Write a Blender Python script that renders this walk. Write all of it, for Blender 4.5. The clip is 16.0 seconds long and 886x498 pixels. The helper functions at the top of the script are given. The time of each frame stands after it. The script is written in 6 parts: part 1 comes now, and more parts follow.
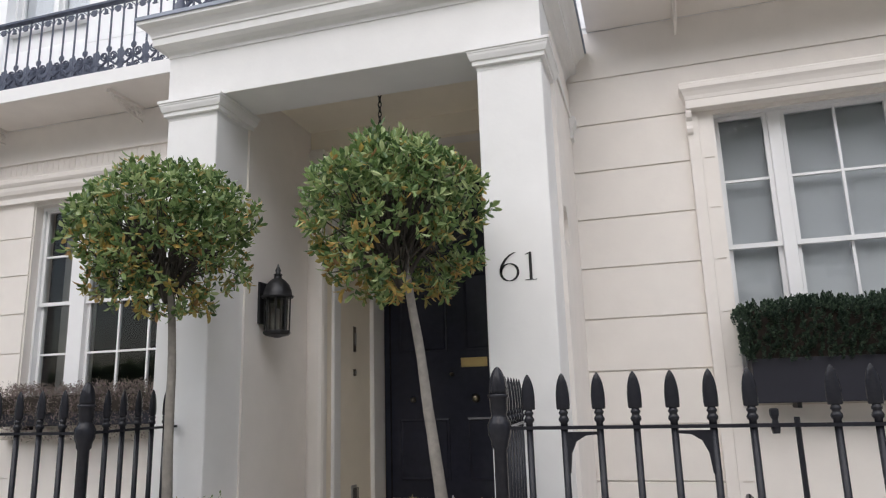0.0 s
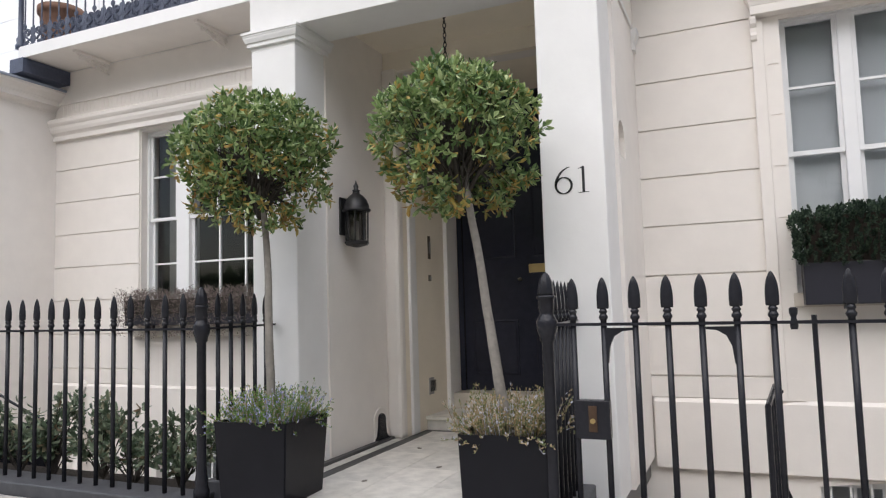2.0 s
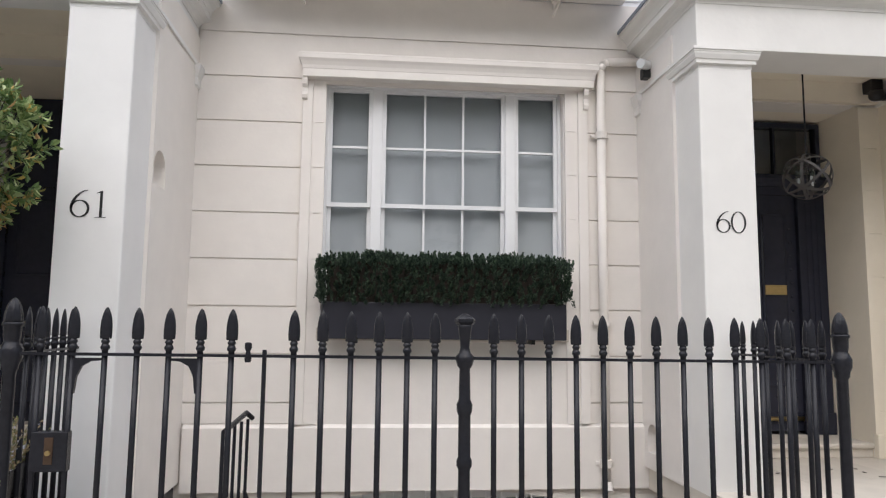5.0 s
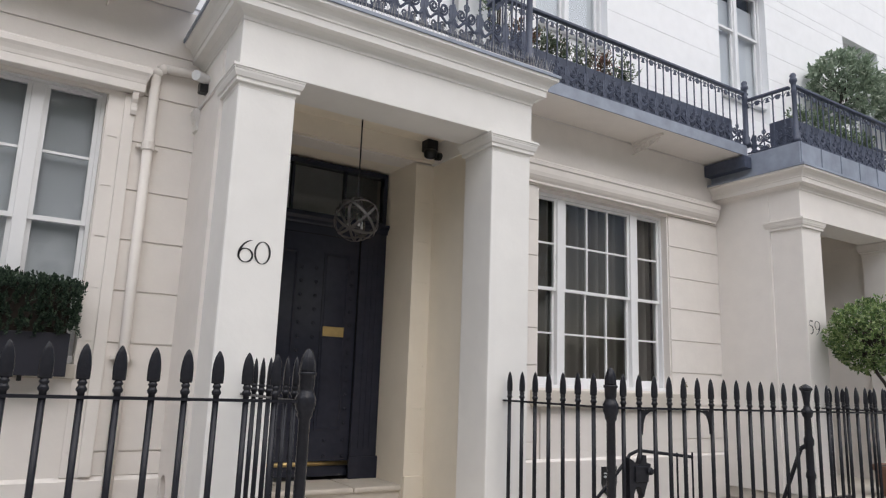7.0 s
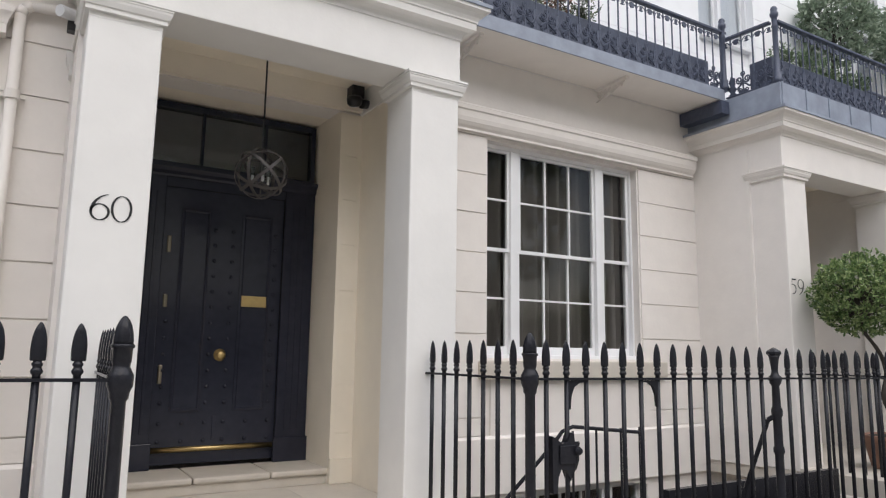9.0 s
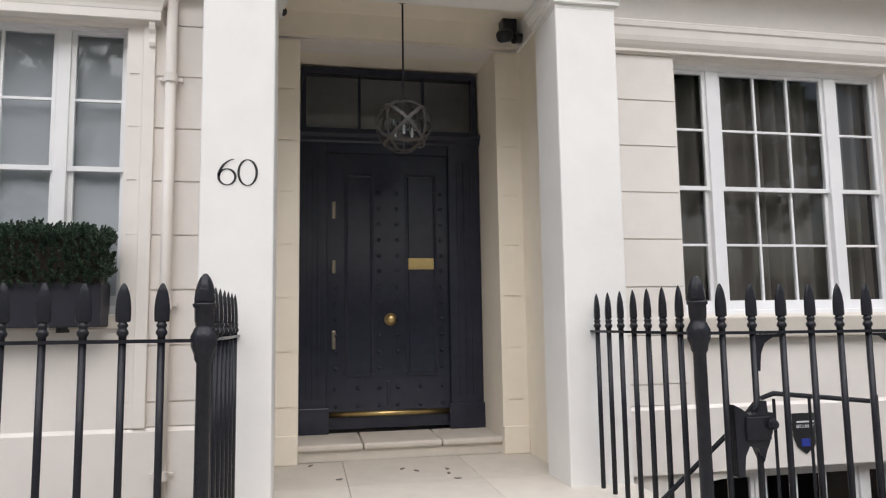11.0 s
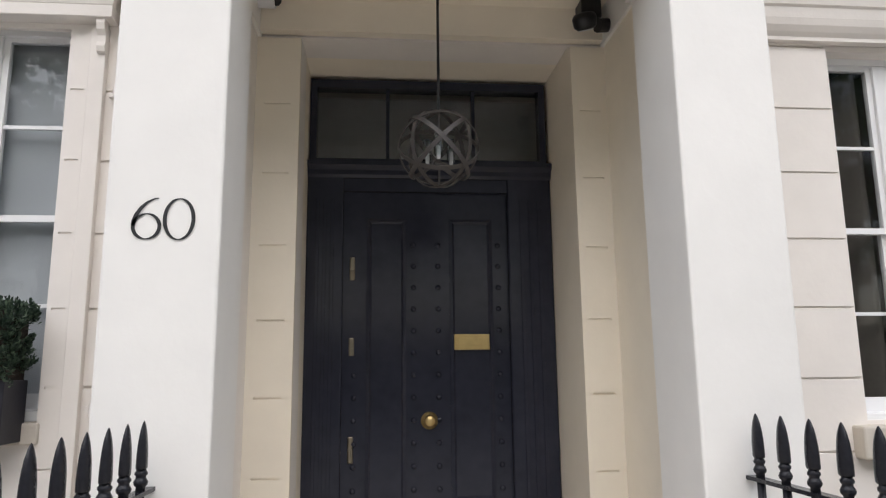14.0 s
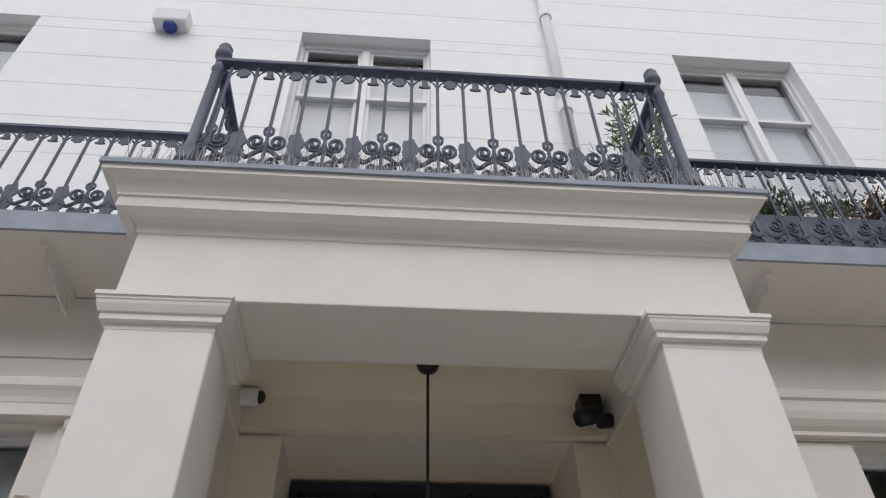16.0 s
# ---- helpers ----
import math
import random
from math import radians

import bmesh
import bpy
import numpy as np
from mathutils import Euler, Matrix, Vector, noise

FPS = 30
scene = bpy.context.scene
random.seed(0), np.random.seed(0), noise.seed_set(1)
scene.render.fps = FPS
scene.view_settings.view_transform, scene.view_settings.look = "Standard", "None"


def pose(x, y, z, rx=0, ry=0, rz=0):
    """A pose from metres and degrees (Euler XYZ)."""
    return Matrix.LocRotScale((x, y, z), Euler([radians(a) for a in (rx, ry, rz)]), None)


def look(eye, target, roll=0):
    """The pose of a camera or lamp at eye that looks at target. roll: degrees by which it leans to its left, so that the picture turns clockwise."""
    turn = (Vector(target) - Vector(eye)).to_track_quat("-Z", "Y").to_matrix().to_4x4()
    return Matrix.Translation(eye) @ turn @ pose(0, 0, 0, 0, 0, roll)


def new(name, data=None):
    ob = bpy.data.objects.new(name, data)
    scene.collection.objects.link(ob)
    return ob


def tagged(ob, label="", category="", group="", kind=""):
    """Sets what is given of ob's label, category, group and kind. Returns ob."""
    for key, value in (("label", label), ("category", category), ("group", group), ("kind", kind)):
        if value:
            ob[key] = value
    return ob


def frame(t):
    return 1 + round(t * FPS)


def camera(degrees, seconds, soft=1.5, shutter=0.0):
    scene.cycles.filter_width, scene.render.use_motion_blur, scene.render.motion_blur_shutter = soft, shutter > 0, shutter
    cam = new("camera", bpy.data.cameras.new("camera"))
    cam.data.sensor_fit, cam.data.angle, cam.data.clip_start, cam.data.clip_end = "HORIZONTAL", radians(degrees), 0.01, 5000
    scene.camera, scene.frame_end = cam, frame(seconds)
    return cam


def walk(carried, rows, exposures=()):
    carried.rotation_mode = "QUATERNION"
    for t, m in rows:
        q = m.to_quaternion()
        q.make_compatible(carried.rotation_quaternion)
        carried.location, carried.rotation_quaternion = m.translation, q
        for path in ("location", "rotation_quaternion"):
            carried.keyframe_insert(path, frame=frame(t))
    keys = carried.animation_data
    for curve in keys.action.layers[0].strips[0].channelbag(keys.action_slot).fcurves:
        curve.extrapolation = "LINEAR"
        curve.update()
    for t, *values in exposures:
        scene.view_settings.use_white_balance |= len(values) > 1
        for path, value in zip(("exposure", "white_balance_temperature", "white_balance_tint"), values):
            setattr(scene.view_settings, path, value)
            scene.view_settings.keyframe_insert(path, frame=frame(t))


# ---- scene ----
cam = camera(65.3, 16.0, soft=1.2)
PATH = [
    (0, (-0.053, 0.121, 1.274), (-0.603, 1.997, 1.697), -1.7),
    (0.5, (-0.028, -0.028, 1.229), (-0.712, 1.818, 1.584), -1.9),
    (1, (0.039, -0.184, 1.24), (-0.723, 1.654, 1.443), -1.8),
    (1.5, (0.102, -0.211, 1.262), (-0.687, 1.62, 1.425), -1.7),
    (2, (0.237, -0.264, 1.247), (-0.556, 1.564, 1.411), -1.7),
    (2.5, (0.31, -0.327, 1.241), (-0.481, 1.503, 1.398), -1.7),
    (3, (0.361, -0.444, 1.211), (-0.422, 1.391, 1.352), -1.4),
    (3.5, (0.495, -0.531, 1.265), (-0.218, 1.334, 1.393), -1.0),
    (4, (0.7, -0.55, 1.304), (0.153, 1.369, 1.433), -0.6),
    (4.3, (0.859, -0.547, 1.304), (0.491, 1.413, 1.449), -0.3),
    (4.5, (0.907, -0.563, 1.311), (0.706, 1.421, 1.465), 0.2),
    (5, (1.167, -0.388, 1.293), (1.35, 1.591, 1.514), 0.6),
    (5.2, (1.267, -0.304, 1.296), (1.568, 1.656, 1.555), 0.9),
    (7.3, (2.609, -0.213, 1.243), (3.713, 1.413, 1.614), 1.7),
    (7.5, (2.707, -0.198, 1.243), (3.832, 1.414, 1.611), 1.5),
    (8, (3.023, -0.244, 1.249), (4.145, 1.372, 1.608), 1.5),
    (8.5, (3.302, -0.121, 1.254), (4.423, 1.505, 1.568), 1.3),
    (9, (3.54, -0.017, 1.242), (4.561, 1.677, 1.541), 0.8),
    (9.5, (3.868, 0.051, 1.21), (4.662, 1.864, 1.503), 0.3),
    (10, (4.09, 0.164, 1.193), (4.716, 2.048, 1.442), 0.1),
    (10.2, (4.159, 0.158, 1.155), (4.735, 2.061, 1.372), -0.1),
    (12.5, (4.741, 1.17, 1.264), (4.919, 3.147, 1.507), -0.9),
    (13, (4.8, 1.498, 1.342), (4.993, 3.465, 1.639), -1.0),
    (13.5, (4.832, 1.788, 1.418), (5.009, 3.755, 1.735), -0.8),
    (14, (4.841, 2.032, 1.526), (5.018, 3.994, 1.873), -0.6),
    (14.5, (4.789, 2.287, 1.588), (4.997, 4.199, 2.138), -1.6),
    (15, (4.838, 2.348, 1.667), (5.029, 4.109, 2.596), -1.6),
    (15.5, (4.925, 2.342, 1.671), (5.063, 3.917, 2.896), -1.2),
    (16, (4.949, 2.365, 1.677), (5.083, 3.837, 3.024), -1.1),
]
EXPOSURES = [(0, 0.32), (1.0, 0.45), (4.0, 0.48), (5.0, 0.37), (7.5, 0.12), (9.0, 0.22), (12.5, 0.45), (14.6, 0.36), (15.5, -0.04), (16, -0.22)]
walk(cam, [(t, look(eye, target, roll)) for t, eye, target, roll in PATH], EXPOSURES)

# ---- world and light ----
world = bpy.data.worlds.new("sky")
scene.world = world
world.use_nodes = True
wn, wl = world.node_tree.nodes, world.node_tree.links
sky = wn.new("ShaderNodeTexSky")
sky.sky_type, sky.sun_disc = "NISHITA", False
sky.sun_elevation, sky.sun_rotation = radians(45), radians(180)
sky.dust_density, sky.ozone_density, sky.air_density = 2.5, 1.0, 1.0
grey = wn.new("ShaderNodeHueSaturation")
grey.inputs["Saturation"].default_value = 0.82
wl.new(sky.outputs[0], grey.inputs["Color"])
wl.new(grey.outputs[0], wn["Background"].inputs["Color"])
wn["Background"].inputs["Strength"].default_value = 0.085
sun = new("sun", bpy.data.lights.new("sun", "SUN"))
sun.data.energy, sun.data.angle, sun.data.color = 3.9, radians(110), (0.948, 0.952, 1.0)
sun.matrix_world = look((0, 0, 20), (0.6, 2.8, 10.5))


# ---- materials ----
def material(name, colour, rough=0.6, metal=0.0, vary=0.08, grain=8.0, blotch=1.3, bump=0.15, bump_scale=60.0, island=0.0, rand=0.0, coat=0.0, spec=0.5):
    m = bpy.data.materials.new(name)
    m.use_nodes = True
    n, l = m.node_tree.nodes, m.node_tree.links
    p = n["Principled BSDF"]
    p.inputs["Roughness"].default_value, p.inputs["Metallic"].default_value = rough, metal
    p.inputs["Coat Weight"].default_value = coat
    p.inputs["Specular IOR Level"].default_value = spec
    co = n.new("ShaderNodeTexCoord")
    fine, wide = n.new("ShaderNodeTexNoise"), n.new("ShaderNodeTexNoise")
    fine.inputs["Scale"].default_value, wide.inputs["Scale"].default_value = grain, blotch
    fine.inputs["Detail"].default_value = wide.inputs["Detail"].default_value = 5
    add = n.new("ShaderNodeMath")
    add.operation = "ADD"
    l.new(fine.outputs["Fac"], add.inputs[0])
    l.new(wide.outputs["Fac"], add.inputs[1])
    value = n.new("ShaderNodeMapRange")
    value.inputs["From Min"].default_value, value.inputs["From Max"].default_value = 0.6, 1.4
    value.inputs["To Min"].default_value, value.inputs["To Max"].default_value = 1 - vary, 1 + vary
    l.new(add.outputs[0], value.inputs["Value"])
    out = value.outputs[0]
    if island or rand:
        src = n.new("ShaderNodeNewGeometry").outputs["Random Per Island"] if island else n.new("ShaderNodeObjectInfo").outputs["Random"]
        r = n.new("ShaderNodeMapRange")
        k = island or rand
        r.inputs["To Min"].default_value, r.inputs["To Max"].default_value = 1 - k, 1 + k
        l.new(src, r.inputs["Value"])
        mul = n.new("ShaderNodeMath")
        mul.operation = "MULTIPLY"
        l.new(out, mul.inputs[0])
        l.new(r.outputs[0], mul.inputs[1])
        out = mul.outputs[0]
    tint = n.new("ShaderNodeVectorMath")
    tint.operation = "SCALE"
    tint.inputs[0].default_value = colour
    l.new(out, tint.inputs["Scale"])
    l.new(tint.outputs[0], p.inputs["Base Color"])
    if bump:
        b, t = n.new("ShaderNodeBump"), n.new("ShaderNodeTexNoise")
        t.inputs["Scale"].default_value, t.inputs["Detail"].default_value = bump_scale, 4
        b.inputs["Strength"].default_value, b.inputs["Distance"].default_value = bump, 0.01
        l.new(co.outputs["Object"], t.inputs["Vector"])
        l.new(t.outputs["Fac"], b.inputs["Height"])
        l.new(b.outputs[0], p.inputs["Normal"])
    for t in (fine, wide):
        l.new(co.outputs["Object"], t.inputs["Vector"])
    return m


def leaf_material(name, stops, rough=0.45):
    m = bpy.data.materials.new(name)
    m.use_nodes = True
    n, l = m.node_tree.nodes, m.node_tree.links
    p = n["Principled BSDF"]
    p.inputs["Roughness"].default_value = rough
    p.inputs["Specular IOR Level"].default_value = 0.4
    g, ramp = n.new("ShaderNodeNewGeometry"), n.new("ShaderNodeValToRGB")
    l.new(g.outputs["Random Per Island"], ramp.inputs["Fac"])
    e = ramp.color_ramp.elements
    while len(e) < len(stops):
        e.new(0.5)
    for q, (at, c) in zip(e, stops):
        q.position, q.color = at, (*c, 1)
    l.new(ramp.outputs[0], p.inputs["Base Color"])
    t = n.new("ShaderNodeBsdfTranslucent")
    l.new(ramp.outputs[0], t.inputs["Color"])
    mix = n.new("ShaderNodeMixShader")
    mix.inputs[0].default_value = 0.3
    l.new(p.outputs[0], mix.inputs[1])
    l.new(t.outputs[0], mix.inputs[2])
    l.new(mix.outputs[0], n["Material Output"].inputs["Surface"])
    return m


def glass_material(name, tint=(0.9, 0.93, 0.93), ior=1.68):
    m = bpy.data.materials.new(name)
    m.use_nodes = True
    n, l = m.node_tree.nodes, m.node_tree.links
    n.remove(n["Principled BSDF"])
    a, b, f, mix = n.new("ShaderNodeBsdfTransparent"), n.new("ShaderNodeBsdfGlossy"), n.new("ShaderNodeFresnel"), n.new("ShaderNodeMixShader")
    a.inputs["Color"].default_value = (*tint, 1)
    b.inputs["Roughness"].default_value = 0.02
    f.inputs["IOR"].default_value = ior
    t, bump = n.new("ShaderNodeTexNoise"), n.new("ShaderNodeBump")
    t.inputs["Scale"].default_value = 3.0
    bump.inputs["Strength"].default_value, bump.inputs["Distance"].default_value = 0.03, 0.02
    l.new(t.outputs["Fac"], bump.inputs["Height"])
    l.new(bump.outputs[0], b.inputs["Normal"])
    l.new(f.outputs[0], mix.inputs[0])
    l.new(a.outputs[0], mix.inputs[1])
    l.new(b.outputs[0], mix.inputs[2])
    l.new(mix.outputs[0], n["Material Output"].inputs["Surface"])
    return m


CREAM = material("stucco_cream", (0.8, 0.753, 0.703), 0.55, vary=0.045, grain=5, blotch=0.7, bump=0.12, bump_scale=25)
# porch interior cream, with the warmth of bounced light mixed into the colour
BOUNCEWARM = material("stucco_bounce_warmed", (0.84, 0.765, 0.64), 0.5, vary=0.05, grain=4, blotch=0.8, bump=0.12, bump_scale=22)
WHITE = material("stucco_white", (0.8, 0.788, 0.77), 0.5, vary=0.045, grain=4, blotch=0.6, bump=0.12, bump_scale=22)
IVORY = material("stucco_ivory", (0.795, 0.773, 0.735), 0.5, vary=0.045, grain=4, blotch=0.6, bump=0.12, bump_scale=22)
# whiter than the lower stucco: stronger sky light is put into the colour
UPPER = material("stucco_upper_skylit", (0.9, 0.9, 0.9), 0.6, vary=0.04, grain=6, blotch=0.5, bump=0.1)
SASH = material("sash_paint", (0.82, 0.82, 0.82), 0.35, vary=0.03, bump=0.05)
IRON = material("black_iron", (0.018, 0.018, 0.022), 0.2, spec=0.22, vary=0.25, grain=30, blotch=4, bump=0.25, bump_scale=70)
# dark iron lifted towards blue-grey: haze and flare painted into the colour
IRONG = material("hazed_iron", (0.062, 0.074, 0.112), 0.5, vary=0.3, grain=20, blotch=3, bump=0.3, bump_scale=50)
DOOR = material("black_gloss_paint", (0.024, 0.026, 0.039), 0.16, spec=0.28, vary=0.2, grain=12, blotch=2, bump=0.03, bump_scale=15, coat=0.0)
PLINTH = material("painted_plinth", (0.055, 0.056, 0.062), 0.5, vary=0.25, grain=12, blotch=3, bump=0.25, bump_scale=30)
# lead grey, raised a little towards blue for the same haze
LEAD = material("lead", (0.28, 0.31, 0.37), 0.55, vary=0.2, grain=6, blotch=1.5, bump=0.3, bump_scale=12)
STONE = material("pale_limestone", (0.58, 0.53, 0.46), 0.6, vary=0.08, grain=7, blotch=1.5, rand=0.06, bump=0.15)
MARBLE = material("white_marble", (0.64, 0.615, 0.57), 0.4, vary=0.3, grain=9, blotch=2, rand=0.07, bump=0.05)
SLATE = material("dark_stone_band", (0.06, 0.06, 0.06), 0.45, vary=0.2, bump=0.1)
PAVING = material("york_stone", (0.38, 0.36, 0.33), 0.8, vary=0.15, grain=9, blotch=2, rand=0.14, bump=0.3)
ASPHALT = material("asphalt", (0.15, 0.147, 0.142), 0.85, vary=0.15, grain=60, blotch=1, bump=0.5, bump_scale=180)
BRASS = material("brass", (0.52, 0.39, 0.18), 0.33, 1.0, vary=0.12, grain=20, bump=0.05)
CHROME = material("chrome", (0.24, 0.21, 0.16), 0.35, 1.0, vary=0.08, bump=0.03)
CURTAIN = material("dark_curtain", (0.17, 0.15, 0.132), 0.9, vary=0.08, grain=60, blotch=3, bump=0.2)
BLIND = material("white_blind", (0.57, 0.585, 0.61), 0.8, vary=0.07, grain=2, blotch=1.2, bump=0.1)
# near-black: the gloom of an unlit room is put into the colour
INSIDE = material("room_gloom", (0.03, 0.03, 0.03), 0.9, vary=0.1, bump=0)
# pale hall backing: the fanlight's reflected grey is put into this colour
HALL = material("fanlight_backing_grey", (0.55, 0.55, 0.53), 0.8, vary=0.1, bump=0)
BARK = material("bark", (0.22, 0.2, 0.175), 0.85, vary=0.3, grain=25, blotch=6, bump=0.8, bump_scale=40)
BARKD = material("dark_bark", (0.05, 0.042, 0.035), 0.85, vary=0.3, grain=25, blotch=6, bump=0.8, bump_scale=40)
PLANTER = material("black_fibreglass", (0.011, 0.011, 0.014), 0.2, spec=0.16, vary=0.15, grain=6, bump=0.1, bump_scale=20)
BOXGREY = material("anthracite_planter", (0.022, 0.022, 0.03), 0.45, spec=0.3, vary=0.12, bump=0.08)
TERRA = material("terracotta", (0.23, 0.125, 0.085), 0.8, vary=0.2, grain=10, blotch=3, bump=0.3)
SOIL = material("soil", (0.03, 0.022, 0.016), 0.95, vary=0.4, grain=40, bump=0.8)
BLACKTXT = material("black_sign_paint", (0.015, 0.015, 0.016), 0.5, vary=0.1, bump=0)
PLASTIC = material("white_plastic", (0.7, 0.7, 0.7), 0.4, vary=0.04, bump=0)
BLUE = material("blue_plastic", (0.03, 0.05, 0.3), 0.4, vary=0.04, bump=0)
DARKMETAL = material("dark_metal", (0.02, 0.02, 0.022), 0.4, 0.3, vary=0.15, bump=0.1)
BRONZE = material("bronze_band", (0.058, 0.052, 0.05), 0.55, 0.2, vary=0.2, bump=0.1)
SILVER = material("silver_mortar", (0.35, 0.34, 0.32), 0.6, vary=0.3, bump=0.2)
GLASS = glass_material("window_glass")
BAY = leaf_material("bay_leaves", ((0.0, (0.055, 0.105, 0.036)), (0.4, (0.14, 0.22, 0.074)), (0.75, (0.27, 0.36, 0.14)), (1.0, (0.47, 0.53, 0.27))))
BAYOLD = leaf_material("yellowed_bay_leaves", ((0.0, (0.17, 0.17, 0.055)), (0.35, (0.36, 0.3, 0.09)), (0.6, (0.56, 0.41, 0.12)), (0.82, (0.42, 0.26, 0.08)), (1.0, (0.24, 0.14, 0.06))))
BAYG = leaf_material("green_tree_leaves", ((0.0, (0.06, 0.1, 0.05)), (0.6, (0.13, 0.19, 0.095)), (1.0, (0.23, 0.3, 0.16))))
# balcony tree greens paled to carry haze in the leaf colour
BAYH = leaf_material("hazed_evergreen_leaves", ((0.0, (0.15, 0.2, 0.14)), (0.6, (0.26, 0.33, 0.23)), (1.0, (0.4, 0.46, 0.35))))
PALEBLIND = material("pale_blind", (0.74, 0.76, 0.8), 0.8, vary=0.05, grain=2, blotch=1.2, bump=0.1)
BOXLEAF = leaf_material("box_hedge_leaves", ((0.0, (0.016, 0.03, 0.022)), (0.6, (0.044, 0.074, 0.05)), (1.0, (0.125, 0.18, 0.115))))
HEATHER = leaf_material("heather_sprigs", ((0.0, (0.12, 0.1, 0.085)), (0.5, (0.22, 0.18, 0.155)), (0.8, (0.27, 0.2, 0.21)), (1.0, (0.17, 0.19, 0.11))), 0.8)
LOBELIA = leaf_material("lobelia", ((0.0, (0.08, 0.17, 0.035)), (0.55, (0.2, 0.31, 0.085)), (0.65, (0.34, 0.27, 0.15)), (0.8, (0.42, 0.33, 0.2)), (0.83, (0.38, 0.38, 0.66)), (1.0, (0.62, 0.62, 0.86))), 0.7)
DRYBLOOM = leaf_material("dry_bedding", ((0.0, (0.12, 0.16, 0.06)), (0.35, (0.24, 0.24, 0.11)), (0.55, (0.4, 0.29, 0.16)), (0.84, (0.47, 0.37, 0.24)), (0.87, (0.56, 0.56, 0.68)), (1.0, (0.7, 0.69, 0.76))), 0.7)
SHRUB = leaf_material("shrub_leaves", ((0.0, (0.05, 0.075, 0.045)), (0.6, (0.13, 0.18, 0.11)), (0.85, (0.27, 0.31, 0.21)), (1.0, (0.2, 0.14, 0.08))))
PINK = leaf_material("autumn_shrub", ((0.0, (0.05, 0.06, 0.02)), (0.5, (0.14, 0.09, 0.05)), (1.0, (0.3, 0.13, 0.1))))


# ---- mesh helpers ----
def part(name, bm, mat, parent=None, label="", smooth=False, at=None):
    me = bpy.data.meshes.new(name)
    if smooth:
        for f in bm.faces:
            f.smooth = True
    bm.to_mesh(me)
    bm.free()
    me.materials.append(mat)
    ob = new(name, me)
    if parent:
        ob.parent = parent
    if at is not None:
        ob.matrix_basis = at
    return tagged(ob, label)


def again(ob, parent, m):
    o = ob.copy()
    scene.collection.objects.link(o)
    o.parent = parent
    o.matrix_basis = m
    for c in ob.children:
        k = c.copy()
        scene.collection.objects.link(k)
        k.parent = o
        k.matrix_basis = c.matrix_basis
    return o


def thing(name, label, category="", group="", kind="", at=(0, 0, 0)):
    ob = new(name)
    ob.location = at
    ob.empty_display_size = 0.1
    return tagged(ob, label, category, group, kind)


def box(bm, x0, x1, y0, y1, z0, z1, bevel=0.0):
    g = bmesh.ops.create_cube(bm, size=1, matrix=Matrix.LocRotScale(((x0 + x1) / 2, (y0 + y1) / 2, (z0 + z1) / 2), None, (x1 - x0, y1 - y0, z1 - z0)))
    if bevel:
        es = list({e for v in g["verts"] for e in v.link_edges})
        bmesh.ops.bevel(bm, geom=es, offset=bevel, segments=2, affect="EDGES", profile=0.5)
    return bm


def B(*a, bevel=0.0):
    return box(bmesh.new(), *a, bevel=bevel)


def rod(bm, p, q, r0, r1=None, seg=10, caps=True):
    p, q = Vector(p), Vector(q)
    d = q - p
    m = Matrix.Translation((p + q) / 2) @ d.to_track_quat("Z", "Y").to_matrix().to_4x4()
    bmesh.ops.create_cone(bm, cap_ends=caps, segments=seg, radius1=r0, radius2=r0 if r1 is None else r1, depth=d.length, matrix=m)
    return bm


def lathe(bm, profile, seg=14, centre=(0, 0, 0)):
    rings = []
    for r, z in profile:
        rings.append([bm.verts.new((centre[0] + r * math.cos(2 * math.pi * i / seg), centre[1] + r * math.sin(2 * math.pi * i / seg), centre[2] + z)) for i in range(seg)])
    for a, b in zip(rings, rings[1:]):
        for i in range(seg):
            bm.faces.new((a[i], a[(i + 1) % seg], b[(i + 1) % seg], b[i]))
    bm.faces.new(rings[0][::-1])
    bm.faces.new(rings[-1])
    return bm


def moulding(bm, x0, x1, y0, y1, profile, closed=False):
    """Rings round a rectangle, each pushed out by p at height z; y1 is the wall unless closed."""
    rings = []
    for p, z in profile:
        yb = y1 + p if closed else y1
        rings.append([bm.verts.new(c) for c in ((x0 - p, y0 - p, z), (x1 + p, y0 - p, z), (x1 + p, yb, z), (x0 - p, yb, z))])
    for a, b in zip(rings, rings[1:]):
        for i in range(4):
            bm.faces.new((a[i], a[(i + 1) % 4], b[(i + 1) % 4], b[i]))
    bm.faces.new(rings[0][::-1])
    bm.faces.new(rings[-1])
    return bm


def extrude_x(bm, x0, x1, outline):
    a = [bm.verts.new((x0, y, z)) for y, z in outline]
    b = [bm.verts.new((x1, y, z)) for y, z in outline]
    n = len(a)
    for i in range(n):
        bm.faces.new((a[i], a[(i + 1) % n], b[(i + 1) % n], b[i]))
    bm.faces.new(a[::-1])
    bm.faces.new(b)
    bmesh.ops.recalc_face_normals(bm, faces=bm.faces)
    return bm


def tube(bm, points, r, seg=6):
    for p, q in zip(points, points[1:]):
        rod(bm, p, q, r, r, seg)
    return bm


